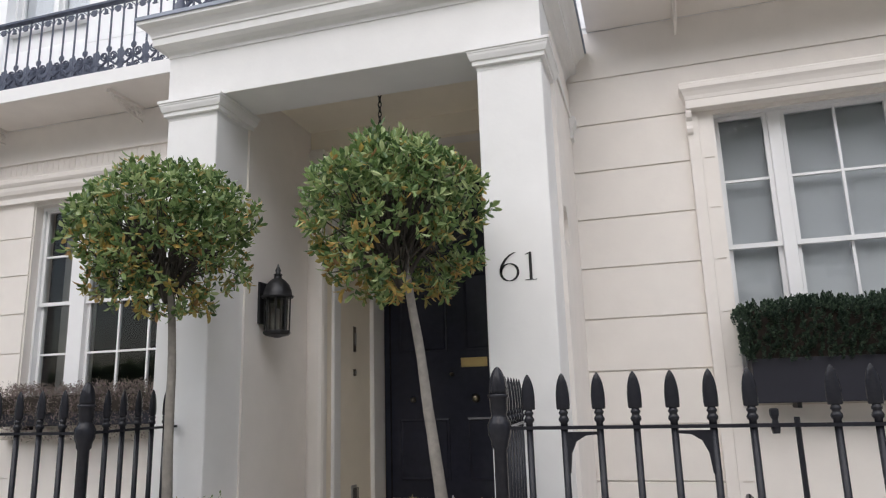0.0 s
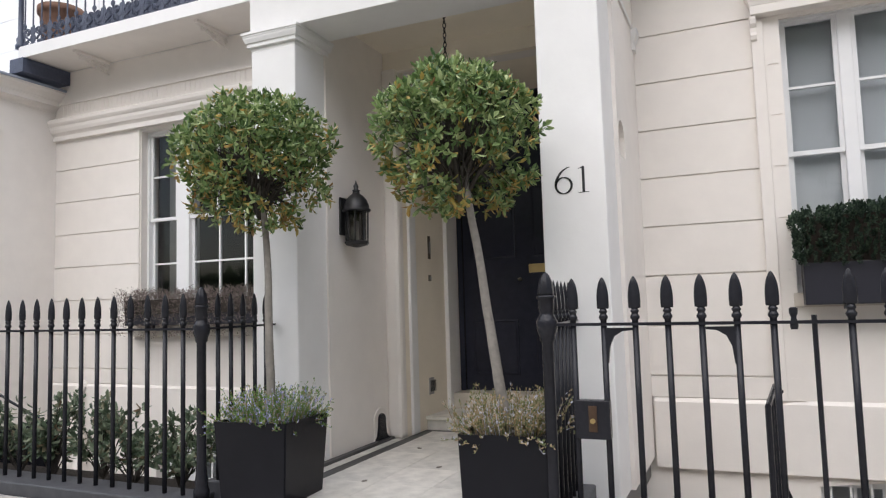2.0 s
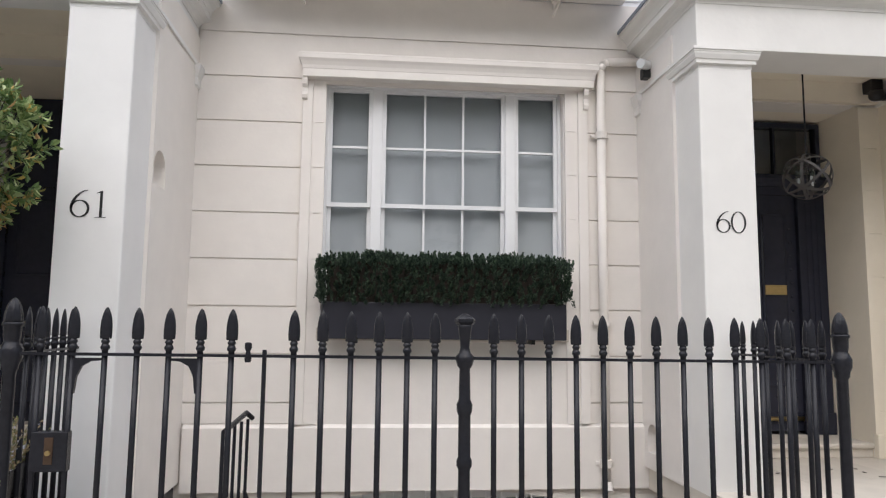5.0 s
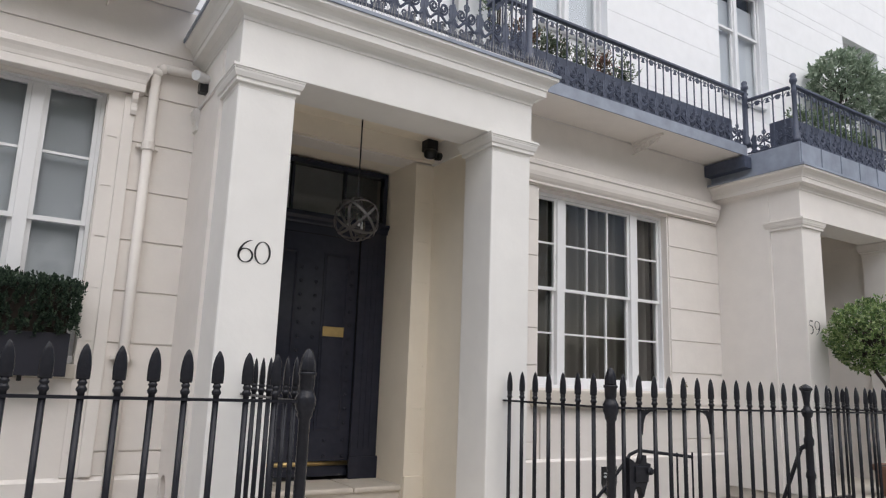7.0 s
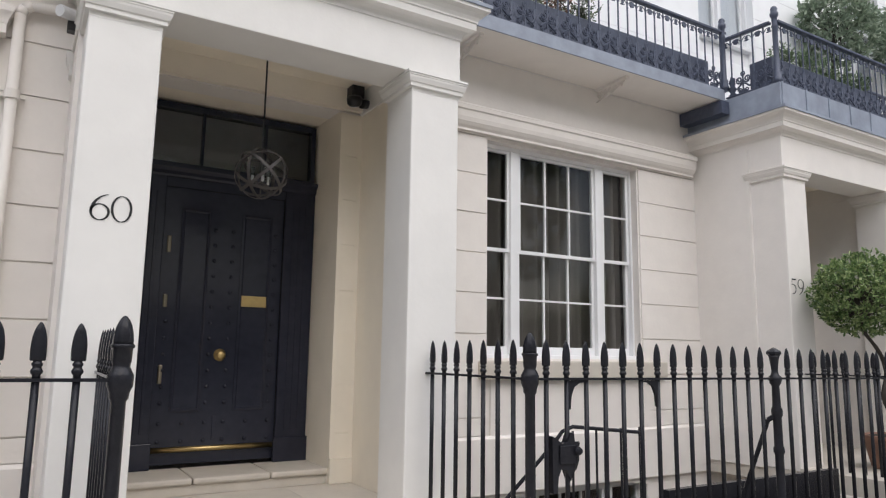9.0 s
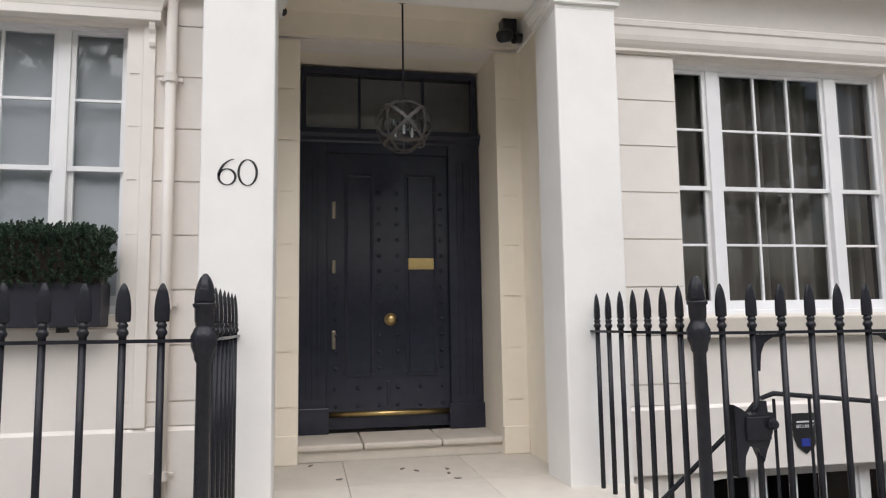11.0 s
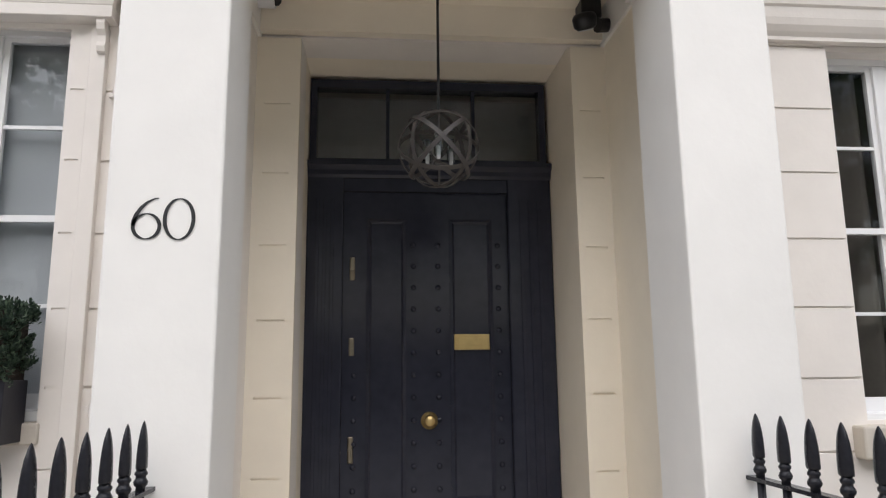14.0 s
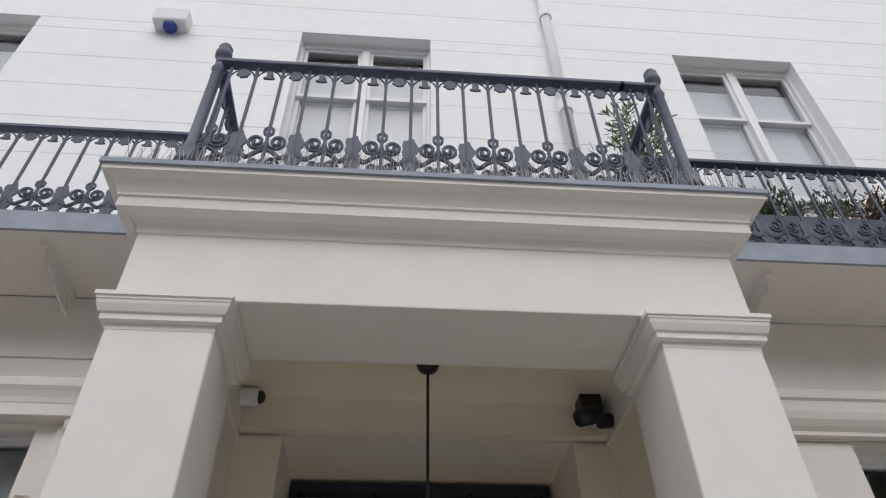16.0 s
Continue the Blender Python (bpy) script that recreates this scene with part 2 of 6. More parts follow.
def ring(bm, rx, rz, z, r, n=14, seg=5):
    """One closed oval chain link in the xz plane."""
    loops = []
    for i in range(n):
        a = 2 * math.pi * i / n
        c, o = Vector((rx * math.cos(a), 0, z + rz * math.sin(a))), Vector((math.cos(a), 0, math.sin(a)))
        loops.append([bm.verts.new(c + o * r * math.cos(b) + Vector((0, r * math.sin(b), 0))) for b in (2 * math.pi * j / seg for j in range(seg))])
    for i in range(n):
        p, q = loops[i], loops[(i + 1) % n]
        for j in range(seg):
            bm.faces.new((p[j], q[j], q[(j + 1) % seg], p[(j + 1) % seg]))
    return bm


def writing(name, text, size, mat, parent, m):
    cu = bpy.data.curves.new(name, "FONT")
    cu.body, cu.size, cu.extrude, cu.offset = text, size, 0.002, 0.0
    tmp = bpy.data.objects.new("text", cu)
    scene.collection.objects.link(tmp)
    bpy.context.view_layer.update()
    me = bpy.data.meshes.new_from_object(tmp.evaluated_get(bpy.context.evaluated_depsgraph_get()))
    bpy.data.objects.remove(tmp)
    me.materials.clear()
    me.materials.append(mat)
    ob = new(name, me)
    ob.parent = parent
    ob.matrix_basis = m
    return ob


def leaf_mesh(rng, spots, length, width, mat, name, parent, label="", up=0.4, fold=0.25, loose=0.95, keep=0.5):
    """One mesh of small pointed leaves: spots are (place, outward direction)."""
    vs, fs = [], []
    for p, d in spots:
        face = d + Vector((rng.uniform(-1, 1), rng.uniform(-1, 1), rng.uniform(-1, 1) + 1.1)) * 0.7
        d = (d * keep + Vector((rng.uniform(-1, 1), rng.uniform(-1, 1), rng.uniform(-1, 1) + up)) * loose).normalized()
        s = d.cross(face).normalized()
        nrm = d.cross(s)
        L, w = length * rng.uniform(0.65, 1.25), width * rng.uniform(0.7, 1.2)
        i = len(vs)
        m1, m2 = p + d * L * 0.38, p + d * L * 0.74 - nrm * L * 0.03
        lift = nrm * fold * w
        vs += [p, m1 + s * w * 0.42 + lift, m2 + s * w * 0.46 + lift, p + d * L - nrm * L * 0.08, m2 - s * w * 0.46 + lift, m1 - s * w * 0.42 + lift, m1, m2]
        fs += [(i, i + 1, i + 6), (i, i + 6, i + 5), (i + 1, i + 2, i + 7, i + 6), (i + 6, i + 7, i + 4, i + 5), (i + 2, i + 3, i + 7), (i + 7, i + 3, i + 4)]
    me = bpy.data.meshes.new(name)
    me.from_pydata([tuple(v) for v in vs], [], fs)
    me.materials.append(mat)
    ob = new(name, me)
    ob.parent = parent
    return tagged(ob, label)

# ---- plan ----
FRONT, WALL, GLASSY = 4.85, 6.13, 6.3      # pillar face, house wall, window plane
RAILY = 3.59
FRONT61 = 4.53
PAVE = -0.12


def fall(x):
    """The street falls gently towards number 59."""
    return -0.005 * (x - 1.65)


# ---- ground ----
g = thing("pavement", "worn grey-brown stone paving slabs along the railings", kind="structure")
part("bedding", B(-60, 60, -2.3, 3.42, -0.4, PAVE - 0.03), PAVING, g)
road = part("road", B(-400, 400, -400, -2.6, -0.6, -0.24), ASPHALT)
tagged(road, "dark grey asphalt street", kind="structure")
kerb = part("kerb", B(-60, 60, -2.6, -2.3, -0.5, PAVE - 0.01, bevel=0.015), STONE)
tagged(kerb, "granite kerb stone edge of the pavement", kind="structure")
back = part("ground", B(-400, 400, 13, 400, -0.7, -0.3), ASPHALT)
tagged(back, "plain ground behind the terrace", kind="structure")

# ---- sunken areas in front of the basements ----
area = part("floor_area", B(-30, 40, 3.42, 6.3, -2.75, -2.6), STONE)
tagged(area, "stone floor of the sunken basement area", kind="structure")
retain = part("wall_area", B(-30, 40, 3.44, 3.6, -2.6, -0.14), CREAM)
tagged(retain, "painted retaining wall under the railings", kind="structure")


# ---- sash windows ----
def sash_window(name, x0, x1, z0, z1, parts, rows, label, group, mull=0.17, head=0.07, rail=0.04, meet=None):
    """A tripartite box sash: parts are (width share, columns); rows of panes in each sash."""
    t = thing(name, label, "window", group, "structure")
    y = GLASSY
    part("window_frame", box(box(box(bmesh.new(), x0, x1, y - 0.05, y + 0.07, z1 - head, z1), x0, x0 + 0.03, y - 0.05, y + 0.07, z0, z1 - head), x1 - 0.03, x1, y - 0.05, y + 0.07, z0, z1 - head), SASH, t)
    part("window_sill", B(x0, x1, y - 0.12, y + 0.07, z0 - 0.06, z0, bevel=0.008), SASH, t)
    total = sum(w for w, c in parts)
    inner = x1 - x0 - 0.06 - mull * (len(parts) - 1)
    x = x0 + 0.03
    zm = meet or (z0 + z1 - head) / 2
    for k, (w, cols) in enumerate(parts):
        a, b = x, x + inner * w / total
        for lower in (0, 1):
            yy = y + (0.0 if not lower else 0.035)
            s0, s1 = (z0, zm + 0.02) if lower else (zm - 0.02, z1 - head)
            st = 0.036
            bm = bmesh.new()
            box(bm, a, b, yy - 0.02, yy + 0.02, s1 - rail, s1)
            box(bm, a, b, yy - 0.02, yy + 0.02, s0, s0 + (0.09 if lower else 0.04))
            box(bm, a, a + st, yy - 0.02, yy + 0.02, s0 + (0.09 if lower else 0.04), s1 - rail)
            box(bm, b - st, b, yy - 0.02, yy + 0.02, s0 + (0.09 if lower else 0.04), s1 - rail)
            sash = part("sash", bm, SASH, t)
            bot = s0 + (0.09 if lower else 0.04)
            for i in range(1, cols):
                gx = a + st + (b - a - 2 * st) * i / cols
                part("glazing_bar", B(gx - 0.011, gx + 0.011, yy - 0.016, yy + 0.016, bot, s1 - rail), SASH, sash)
            for j in range(1, rows):
                gz = bot + (s1 - rail - bot) * j / rows
                part("glazing_bar", B(a + st, b - st, yy - 0.014, yy + 0.014, gz - 0.011, gz + 0.011), SASH, sash)
            bm = bmesh.new()
            bm.faces.new([bm.verts.new(c) for c in ((a + st, yy, bot), (b - st, yy, bot), (b - st, yy, s1 - rail), (a + st, yy, s1 - rail))])
            p = part("pane", bm, GLASS, sash)
            p.visible_shadow = False
        x = b
        if k < len(parts) - 1:
            part("mullion", B(x, x + mull, y - 0.045, y + 0.07, z0, z1 - head, bevel=0.006), SASH, t)
            x += mull
    return t


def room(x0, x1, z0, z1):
    # open-fronted box whose dark colour stands for indoor shade
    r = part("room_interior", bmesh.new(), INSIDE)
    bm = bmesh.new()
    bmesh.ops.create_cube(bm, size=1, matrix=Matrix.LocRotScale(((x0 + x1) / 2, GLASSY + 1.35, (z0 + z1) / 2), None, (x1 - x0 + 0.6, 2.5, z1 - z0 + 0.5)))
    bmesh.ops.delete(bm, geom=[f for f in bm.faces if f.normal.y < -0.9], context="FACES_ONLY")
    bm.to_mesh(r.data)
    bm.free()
    return tagged(r, "near-black box coloured as the unlit room behind the window", kind="structure")


def curtain(name, x0, x1, z0, z1, y, mat, label, folds, depth=0.05):
    bm = bmesh.new()
    n = max(8, int((x1 - x0) * folds * 6))
    rng = random.Random(int(x0 * 100))
    cols = []
    for i in range(n + 1):
        x = x0 + (x1 - x0) * i / n
        w = math.sin(i * 1.05 + 0.6 * math.sin(i * 0.37)) * depth * (0.7 + 0.3 * math.sin(i * 0.21))
        cols.append([bm.verts.new((x, y + w, z)) for z in (z0, (z0 + z1) / 2, z1)])
    for a, b in zip(cols, cols[1:]):
        for j in range(2):
            bm.faces.new((a[j], b[j], b[j + 1], a[j + 1]))
    return tagged(part(name, bm, mat, smooth=True), label, name.replace("_", " "))


# ---- house wall with its openings ----
def wall_with_holes(name, x0, x1, z0, z1, y0, y1, holes, mat, label):
    """Boxes round rectangular holes (x0, x1, z0, z1), split on a grid."""
    xs = sorted({x0, x1, *[h[0] for h in holes], *[h[1] for h in holes]})
    w = thing(name, label, kind="structure")
    for a, b in zip(xs, xs[1:]):
        zs = sorted([(h[2], h[3]) for h in holes if h[0] < b - 1e-6 and h[1] > a + 1e-6])
        z = z0
        for lo, hi in [*zs, (z1, z1)]:
            if lo - z > 1e-4:
                part("wall_panel", B(a, b, y0, y1, z, lo), mat, w)
            z = hi
    return w


WINS = {"L": (-6.675, -4.1, 1.2, 3.57), "M": (0.621, 2.953, 1.2, 3.64), "R": (7.82, 10.156, 1.2, 3.62)}
DOOR60, DOOR61, DOOR59 = (4.335, 6.045, 0.0, 3.6), (-3.0, -1.2, -0.1, 3.76), (11.85, 13.6, 0.0, 3.6)
basement = [(-6.4, -4.5, -1.9, -0.24), (0.7, 2.85, -1.9, -0.2), (8.0, 10.2, -1.9, -0.2)]
wall_with_holes("wall_front", -16, 22, -2.6, 4.5, WALL + 0.02, WALL + 0.3,
                [*[WINS[k] for k in "LMR"], DOOR60, DOOR61, DOOR59, *basement], CREAM, "cream stucco house front with ruled courses")
UPWIN = [(c - 0.645, c + 0.645) for c in (-14.4, -10.6, -6.8, -2.99, 0.73, 4.56, 8.37, 12.15, 15.95, 19.7)]
wall_with_holes("wall_upper", -16, 22, 4.5, 13, WALL + 0.02, WALL + 0.3, [(a, b, 5.6, 8.0) for a, b in UPWIN], UPPER, "pale stucco upper storey wall")
part("roof", B(-16, 22, WALL, 14, 12.9, 13.1), LEAD)
for o in [bpy.data.objects["roof"]]:
    tagged(o, "flat lead roof of the terrace", kind="structure")
for nm, a in (("wall_west", -16.2), ("wall_east", 22.0)):
    tagged(part(nm, B(a, a + 0.2, WALL, 14, -2.6, 13), CREAM), "plain end wall of the terrace", kind="structure")
tagged(part("wall_back", B(-16, 22, 13.8, 14, -2.6, 13), CREAM), "plain back wall of the terrace", kind="structure")


# ruled stucco courses
def courses(x0, x1, z0, z1, name="wall_courses", top=3.64):
    w = thing(name, "cream stucco courses with recessed joints", kind="structure")
    lines = [z0]
    for k in range(10):
        v = top - 0.437 * k
        if z0 + 0.05 < v < z1 - 0.05:
            lines.append(v)
    lines = sorted(lines) + [z1]
    for a, b in zip(lines, lines[1:]):
        bm = bmesh.new()
        moulding(bm, x0, x1, WALL, WALL + 0.022, [(-0.004, a + 0.0055), (0, a + 0.009), (0, b - 0.008), (-0.003, b - 0.0055)])
        part("course", bm, CREAM, w)
    return w


for a, b in ((-8.25, -6.69), (-4.08, -3.6), (-0.575, 0.43), (3.165, 3.78), (6.6, 7.8), (10.176, 11.25)):
    courses(a, b, 0.39, 4.55, top=4.077 if -1 < a < 3.5 else 3.64)
courses(0.43, 3.165, 3.8, 4.55, top=4.077)
for a, b in ((-6.69, -4.08), (7.8, 10.176)):
    courses(a, b, 3.9, 4.55, top=3.0)
for a, b, c in ((-6.69, -4.08, 1.1), (0.5, 3.06, 1.15), (7.86, 10.3, 1.0)):
    w = thing("wall_below_window", "plain cream stucco under the window", kind="structure")
    part("panel", B(a, b, WALL - 0.002, WALL + 0.02, 0.39, c), CREAM, w)
for a, b in ((-8.25, -3.6), (-0.55, 3.78), (6.6, 11.25)):
    bm = bmesh.new()
    extrude_x(bm, a, b, [(WALL - 0.035, -0.2), (WALL - 0.035, 0.36), (WALL, 0.39), (WALL + 0.019, 0.39), (WALL + 0.019, -0.2)])
    tagged(part("trim_plinth", bm, CREAM), "cream stucco plinth band above the basement", kind="structure")

# windows
sash_window("window_1", 0.621, 2.953, 1.33, 3.64, ((0.421, 1), (1.216, 3), (0.428, 1)), 2, "white tripartite sash window with lowered white blinds", "ground floor windows", 0.103, 0.035, 0.03, 2.45)
sash_window("window_2", 7.82, 10.156, 1.24, 3.62, ((0.371, 1), (1.192, 3), (0.462, 1)), 2, "white tripartite sash window with dark curtains", "ground floor windows", 0.125, 0.045, 0.03, 2.412)
sash_window("window_3", -6.675, -4.1, 1.24, 3.57, ((0.45, 1), (1.24, 3), (0.425, 1)), 2, "white tripartite sash window with dark curtains", "ground floor windows", 0.2, 0.03, 0.03, 2.44)
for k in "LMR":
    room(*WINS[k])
for a, b in ((0.66, 1.12), (1.17, 2.41), (2.47, 2.93)):
    tagged(part("blind", B(a, b, GLASSY + 0.085, GLASSY + 0.093, 1.25, 3.62), BLIND), "lowered plain white roller blind", "blind", "white roller blinds")
for a, b in ((7.85, 10.13), ):
    curtain("curtain", a, b, 1.25, 3.6, GLASSY + 0.19, CURTAIN, "closed dark brown pleated curtain behind the window", 5.5, 0.1)
curtain("curtain", -6.6, -6.1, 1.25, 3.6, GLASSY + 0.25, material("light_curtain", (0.3, 0.29, 0.28), 0.9), "drawn-back grey curtain at the window", 3)

for i, (a, b) in enumerate(UPWIN):
    if 2 <= i <= 8:
        sash_window("window_%d" % (i + 4), a, b, 5.95, 8.0, ((1, 1), (1, 1)), 1, "tall white sash window on the first floor", "first floor windows", 0.08, 0.07, 0.04, 7.15)
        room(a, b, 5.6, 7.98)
        tagged(part("window_panel", B(a + 0.002, b - 0.002, GLASSY - 0.04, GLASSY + 0.05, 5.5, 5.888), SASH), "white painted panel under the first floor window", kind="structure")
for n, (a, b, c, d) in enumerate(basement):
    sash_window("window_%d" % (n + 14), a, b, c, d, ((0.5, 2), (1.1, 3), (0.5, 2)), 2, "barred white basement window below the plinth", "basement windows", 0.1)
    room(a, b, c, d)


def arch_filler(x0, x1, z, rise, y0, y1):
    """Masonry between a flat lintel at z and a shallow arch below it."""
    bm = bmesh.new()
    n = 14
    rows = []
    for y in (y0, y1):
        rows.append([(bm.verts.new((x0 + (x1 - x0) * i / n, y, z)), bm.verts.new((x0 + (x1 - x0) * i / n, y, z - 0.004 - rise * (2 * i / n - 1) ** 2))) for i in range(n + 1)])
    f, b = rows
    for i in range(n):
        bm.faces.new((f[i][0], f[i][1], f[i + 1][1], f[i + 1][0]))
        bm.faces.new((b[i][0], b[i + 1][0], b[i + 1][1], b[i][1]))
        bm.faces.new((f[i][1], b[i][1], b[i + 1][1], f[i + 1][1]))
        bm.faces.new((f[i][0], f[i + 1][0], b[i + 1][0], b[i][0]))
    return tagged(part("wall_arch", bm, CREAM), "shallow arched head over the basement window", kind="structure")


for a, b, c, e in basement:
    arch_filler(a - 0.02, b + 0.02, e + 0.001, 0.09, WALL + 0.012, WALL + 0.1)


# hood of window 1 with brackets and pilaster strips
h = thing("window_hood", "cream moulded window hood on scroll brackets", "window hood")
bm = bmesh.new()
moulding(bm, 0.475, 3.17, WALL - 0.06, WALL, [(-0.03, 3.625), (0.055, 3.625), (0.06, 3.63), (0.06, 3.7), (0.064, 3.705), (0.07, 3.735), (0.085, 3.77), (0.1, 3.795), (0.1, 3.84), (0.08, 3.86), (-0.03, 3.865)])
part("cornice", bm, CREAM, h)
part("frieze", B(0.43, 3.165, WALL - 0.012, WALL + 0.02, 3.59, 3.64), CREAM, h)
for a, s in ((0.412, 1), (3.182, -1)):
    e, f = sorted((a, a + s * 0.095))
    part("edge_strip", B(e, f, WALL - 0.045, WALL + 0.02, 0.39, 3.6, bevel=0.006), CREAM, h)
    b0, b1 = sorted((a - s * 0.003, a + s * 0.045))
    bm = extrude_x(bmesh.new(), b0, b1, [(WALL - 0.04, 3.624), (WALL - 0.1, 3.624), (WALL - 0.105, 3.6), (WALL - 0.095, 3.56), (WALL - 0.07, 3.53), (WALL - 0.07, 3.49), (WALL - 0.08, 3.46), (WALL - 0.07, 3.43), (WALL - 0.045, 3.42)])
    part("bracket", bm, CREAM, h)
    e, f = sorted((a + s * 0.095, a + s * 0.22))
    j0, j1 = e + 0.025, f - 0.025
    for p, q in ((e, j0), (j1, f)):
        part("margin", B(p, q, WALL - 0.02, WALL + 0.02, 0.39, 3.59), CREAM, h)
    part("joint_bed", B(j0, j1, WALL - 0.009, WALL + 0.018, 0.39, 3.585), CREAM, h)
    for k in range(8):
        z = 3.64 - 0.437 * k
        part("course", B(j0, j1, WALL - 0.02, WALL + 0.02, max(0.39, z - 0.43), min(3.59, z - 0.006)), CREAM, h)

tagged(part("window_ledge", B(0.6, 2.98, WALL - 0.04, GLASSY + 0.06, 1.151, 1.268, bevel=0.01), STONE), "pale stone sub-sill under the window", kind="structure")

# string course over the other windows
for n, (a, b) in enumerate(((-8.25, -3.6), (6.6, 11.18))):
    bm = bmesh.new()
    upper = [(WALL - 0.05, 3.72), (WALL - 0.06, 3.735), (WALL - 0.085, 3.76), (WALL - 0.1, 3.8), (WALL - 0.105, 3.84), (WALL - 0.12, 3.855), (WALL - 0.135, 3.88), (WALL - 0.14, 3.92)] if n == 0 else [(WALL - 0.05, 3.685), (WALL - 0.075, 3.71), (WALL - 0.1, 3.745), (WALL - 0.112, 3.79), (WALL - 0.118, 3.86), (WALL - 0.135, 3.872), (WALL - 0.14, 3.92)]
    extrude_x(bm, a, b, [(y, z - (0.05 if n == 0 else 0.0)) for y, z in [(WALL + 0.01, 3.66), (WALL - 0.05, 3.66), *upper, (WALL - 0.11, 3.945), (WALL + 0.01, 3.96)]])
    tagged(part("trim_string", bm, CREAM), "cream moulded string course over the window", kind="structure")
for a, b in ((7.7, 10.5), (-6.75, -4.1)):
    tagged(part("window_ledge", B(a, b, WALL - 0.1, GLASSY - 0.12, 0.98, 1.176, bevel=0.015), STONE), "weathered stone window ledge", kind="structure")


# ---- porches ----
NICHES = {(61, 1): (5.0, 5.29, 2.36, 2.5), (60, -1): (5.8, 6.02, 0.15, 0.3)}

def porch(n, c, cap, zf, mat, inner, door, half=1.44, shaft=0.46, FRONT=FRONT):
    """Porch round centre c: cap is the capital's top, zf the floor, inner the wall's inner half width."""
    p = thing("porch", "%s stucco entrance porch with two square pillars" % ("white" if mat is WHITE else "ivory" if mat is IVORY else "cream"), "porch", "entrance porches")
    for s in (-1, 1):
        a, b = sorted((c + s * half, c + s * (half - shaft)))
        pil = part("pillar", B(a, b, FRONT, FRONT + shaft, zf - 0.05, cap - 0.16, bevel=0.012), mat, p)
        bm = bmesh.new()
        moulding(bm, a, b, FRONT, FRONT + shaft, [(0.0, cap - 0.165), (0.0, cap - 0.135), (0.026, cap - 0.13), (0.026, cap - 0.1), (0.037, cap - 0.095), (0.05, cap - 0.062), (0.052, cap - 0.045), (0.056, cap - 0.042), (0.056, cap - 0.03), (0.064, cap - 0.026), (0.064, cap - 0.005), (0.05, cap)], True)
        part("capital", bm, mat, pil)
        a, b = sorted((c + s * (half + 0.03), c + s * inner))
        outer = c + s * (half + 0.03)
        za, zb, ya, yb = zf - 0.05, cap + 0.3, FRONT + shaft - 0.02, WALL + 0.01
        if (n, s) in NICHES:
            # a shallow arched niche in the outer skin
            q0, q1 = sorted((a if s > 0 else b, outer - s * 0.1))
            side = part("side_wall", B(q0, q1, ya, yb, za, zb), CREAM, p)
            h0, h1, low, spring = NICHES[n, s]
            k0, k1 = sorted((outer - s * 0.1, outer))
            part("skin", B(k0, k1, ya, h0, za, zb), CREAM, side)
            part("skin", B(k0, k1, h1, yb, za, zb), CREAM, side)
            part("skin", B(k0, k1, h0, h1, za, low), CREAM, side)
            arch = [((h0 + h1) / 2 - (h1 - h0) / 2 * math.cos(q), spring + (h1 - h0) / 2 * math.sin(q)) for q in np.linspace(0, math.pi, 13)]
            part("arched_head", extrude_x(bmesh.new(), k0, k1, [(h0, zb)] + arch + [(h1, zb)]), CREAM, side)
        else:
            part("side_wall", B(a, b, ya, yb, za, zb), BOUNCEWARM if n == 60 else CREAM, p)
        # capital of the respond at the house wall and the fillet that leads to it
        if n in (60, 61):
            a, b = sorted((outer - s * 0.02, outer + s * 0.002))
            part("respond_capital", moulding(bmesh.new(), a, b, WALL - 0.1, WALL + 0.01, [(0.0, cap - 0.2), (0.02, cap - 0.19), (0.02, cap - 0.12), (0.03, cap - 0.1), (0.045, cap - 0.06), (0.05, cap - 0.03), (0.05, cap), (0.0, cap + 0.005)]), mat, p)
            part("side_fillet", B(min(outer, outer + s * 0.018), max(outer, outer + s * 0.018), FRONT + shaft, WALL - 0.1, cap - 0.01, cap + 0.03, bevel=0.006), mat, p)
    x0, x1 = c - half, c + half
    part("beam", B(x0 - 0.01, x1 + 0.01, FRONT - 0.005, FRONT + shaft, cap, cap + 0.4, bevel=0.006), mat, p)
    for s in (-1, 1):
        a, b = sorted((c + s * (half + 0.01), c + s * (half - 0.36)))
        part("side_beam", B(a, b, FRONT + shaft, WALL, cap, cap + 0.4), mat, p)
    part("ceiling", B(x0, x1, FRONT + shaft, WALL, cap + 0.24, cap + 0.38), BOUNCEWARM, p)
    part("back_beam", B(c - inner - 0.1, c + inner + 0.1, WALL - 0.06, WALL + 0.01, cap + 0.03, cap + 0.24), BOUNCEWARM, p)
    bm = bmesh.new()
    e = cap + 0.4
    moulding(bm, x0, x1, FRONT, WALL, [(0.0, e - 0.02), (0.015, e - 0.015), (0.015, e + 0.01), (0.03, e + 0.035), (0.055, e + 0.055), (0.11, e + 0.065), (0.11, e + 0.125), (0.12, e + 0.13), (0.12, e + 0.145), (0.135, e + 0.175), (0.16, e + 0.205), (0.2, e + 0.225), (0.2, e + 0.26), (0.0, e + 0.27)])
    part("cornice", bm, mat, p)
    bm = bmesh.new()
    moulding(bm, x0, x1, FRONT, WALL, [(0.215, e + 0.255), (0.215, e + 0.285), (0.0, e + 0.33)])
    part("lead_flashing", bm, LEAD, p, "dull grey lead flashing")
    return p


P60, P61, P59, P62 = 5.17, -2.115, 12.72, -9.68
porch(60, P60, 3.58, 0.05, IVORY, 1.1, DOOR60)
porch(61, P61, 3.69, -0.07, WHITE, 1.035, DOOR61, 1.515, 0.46, FRONT61)
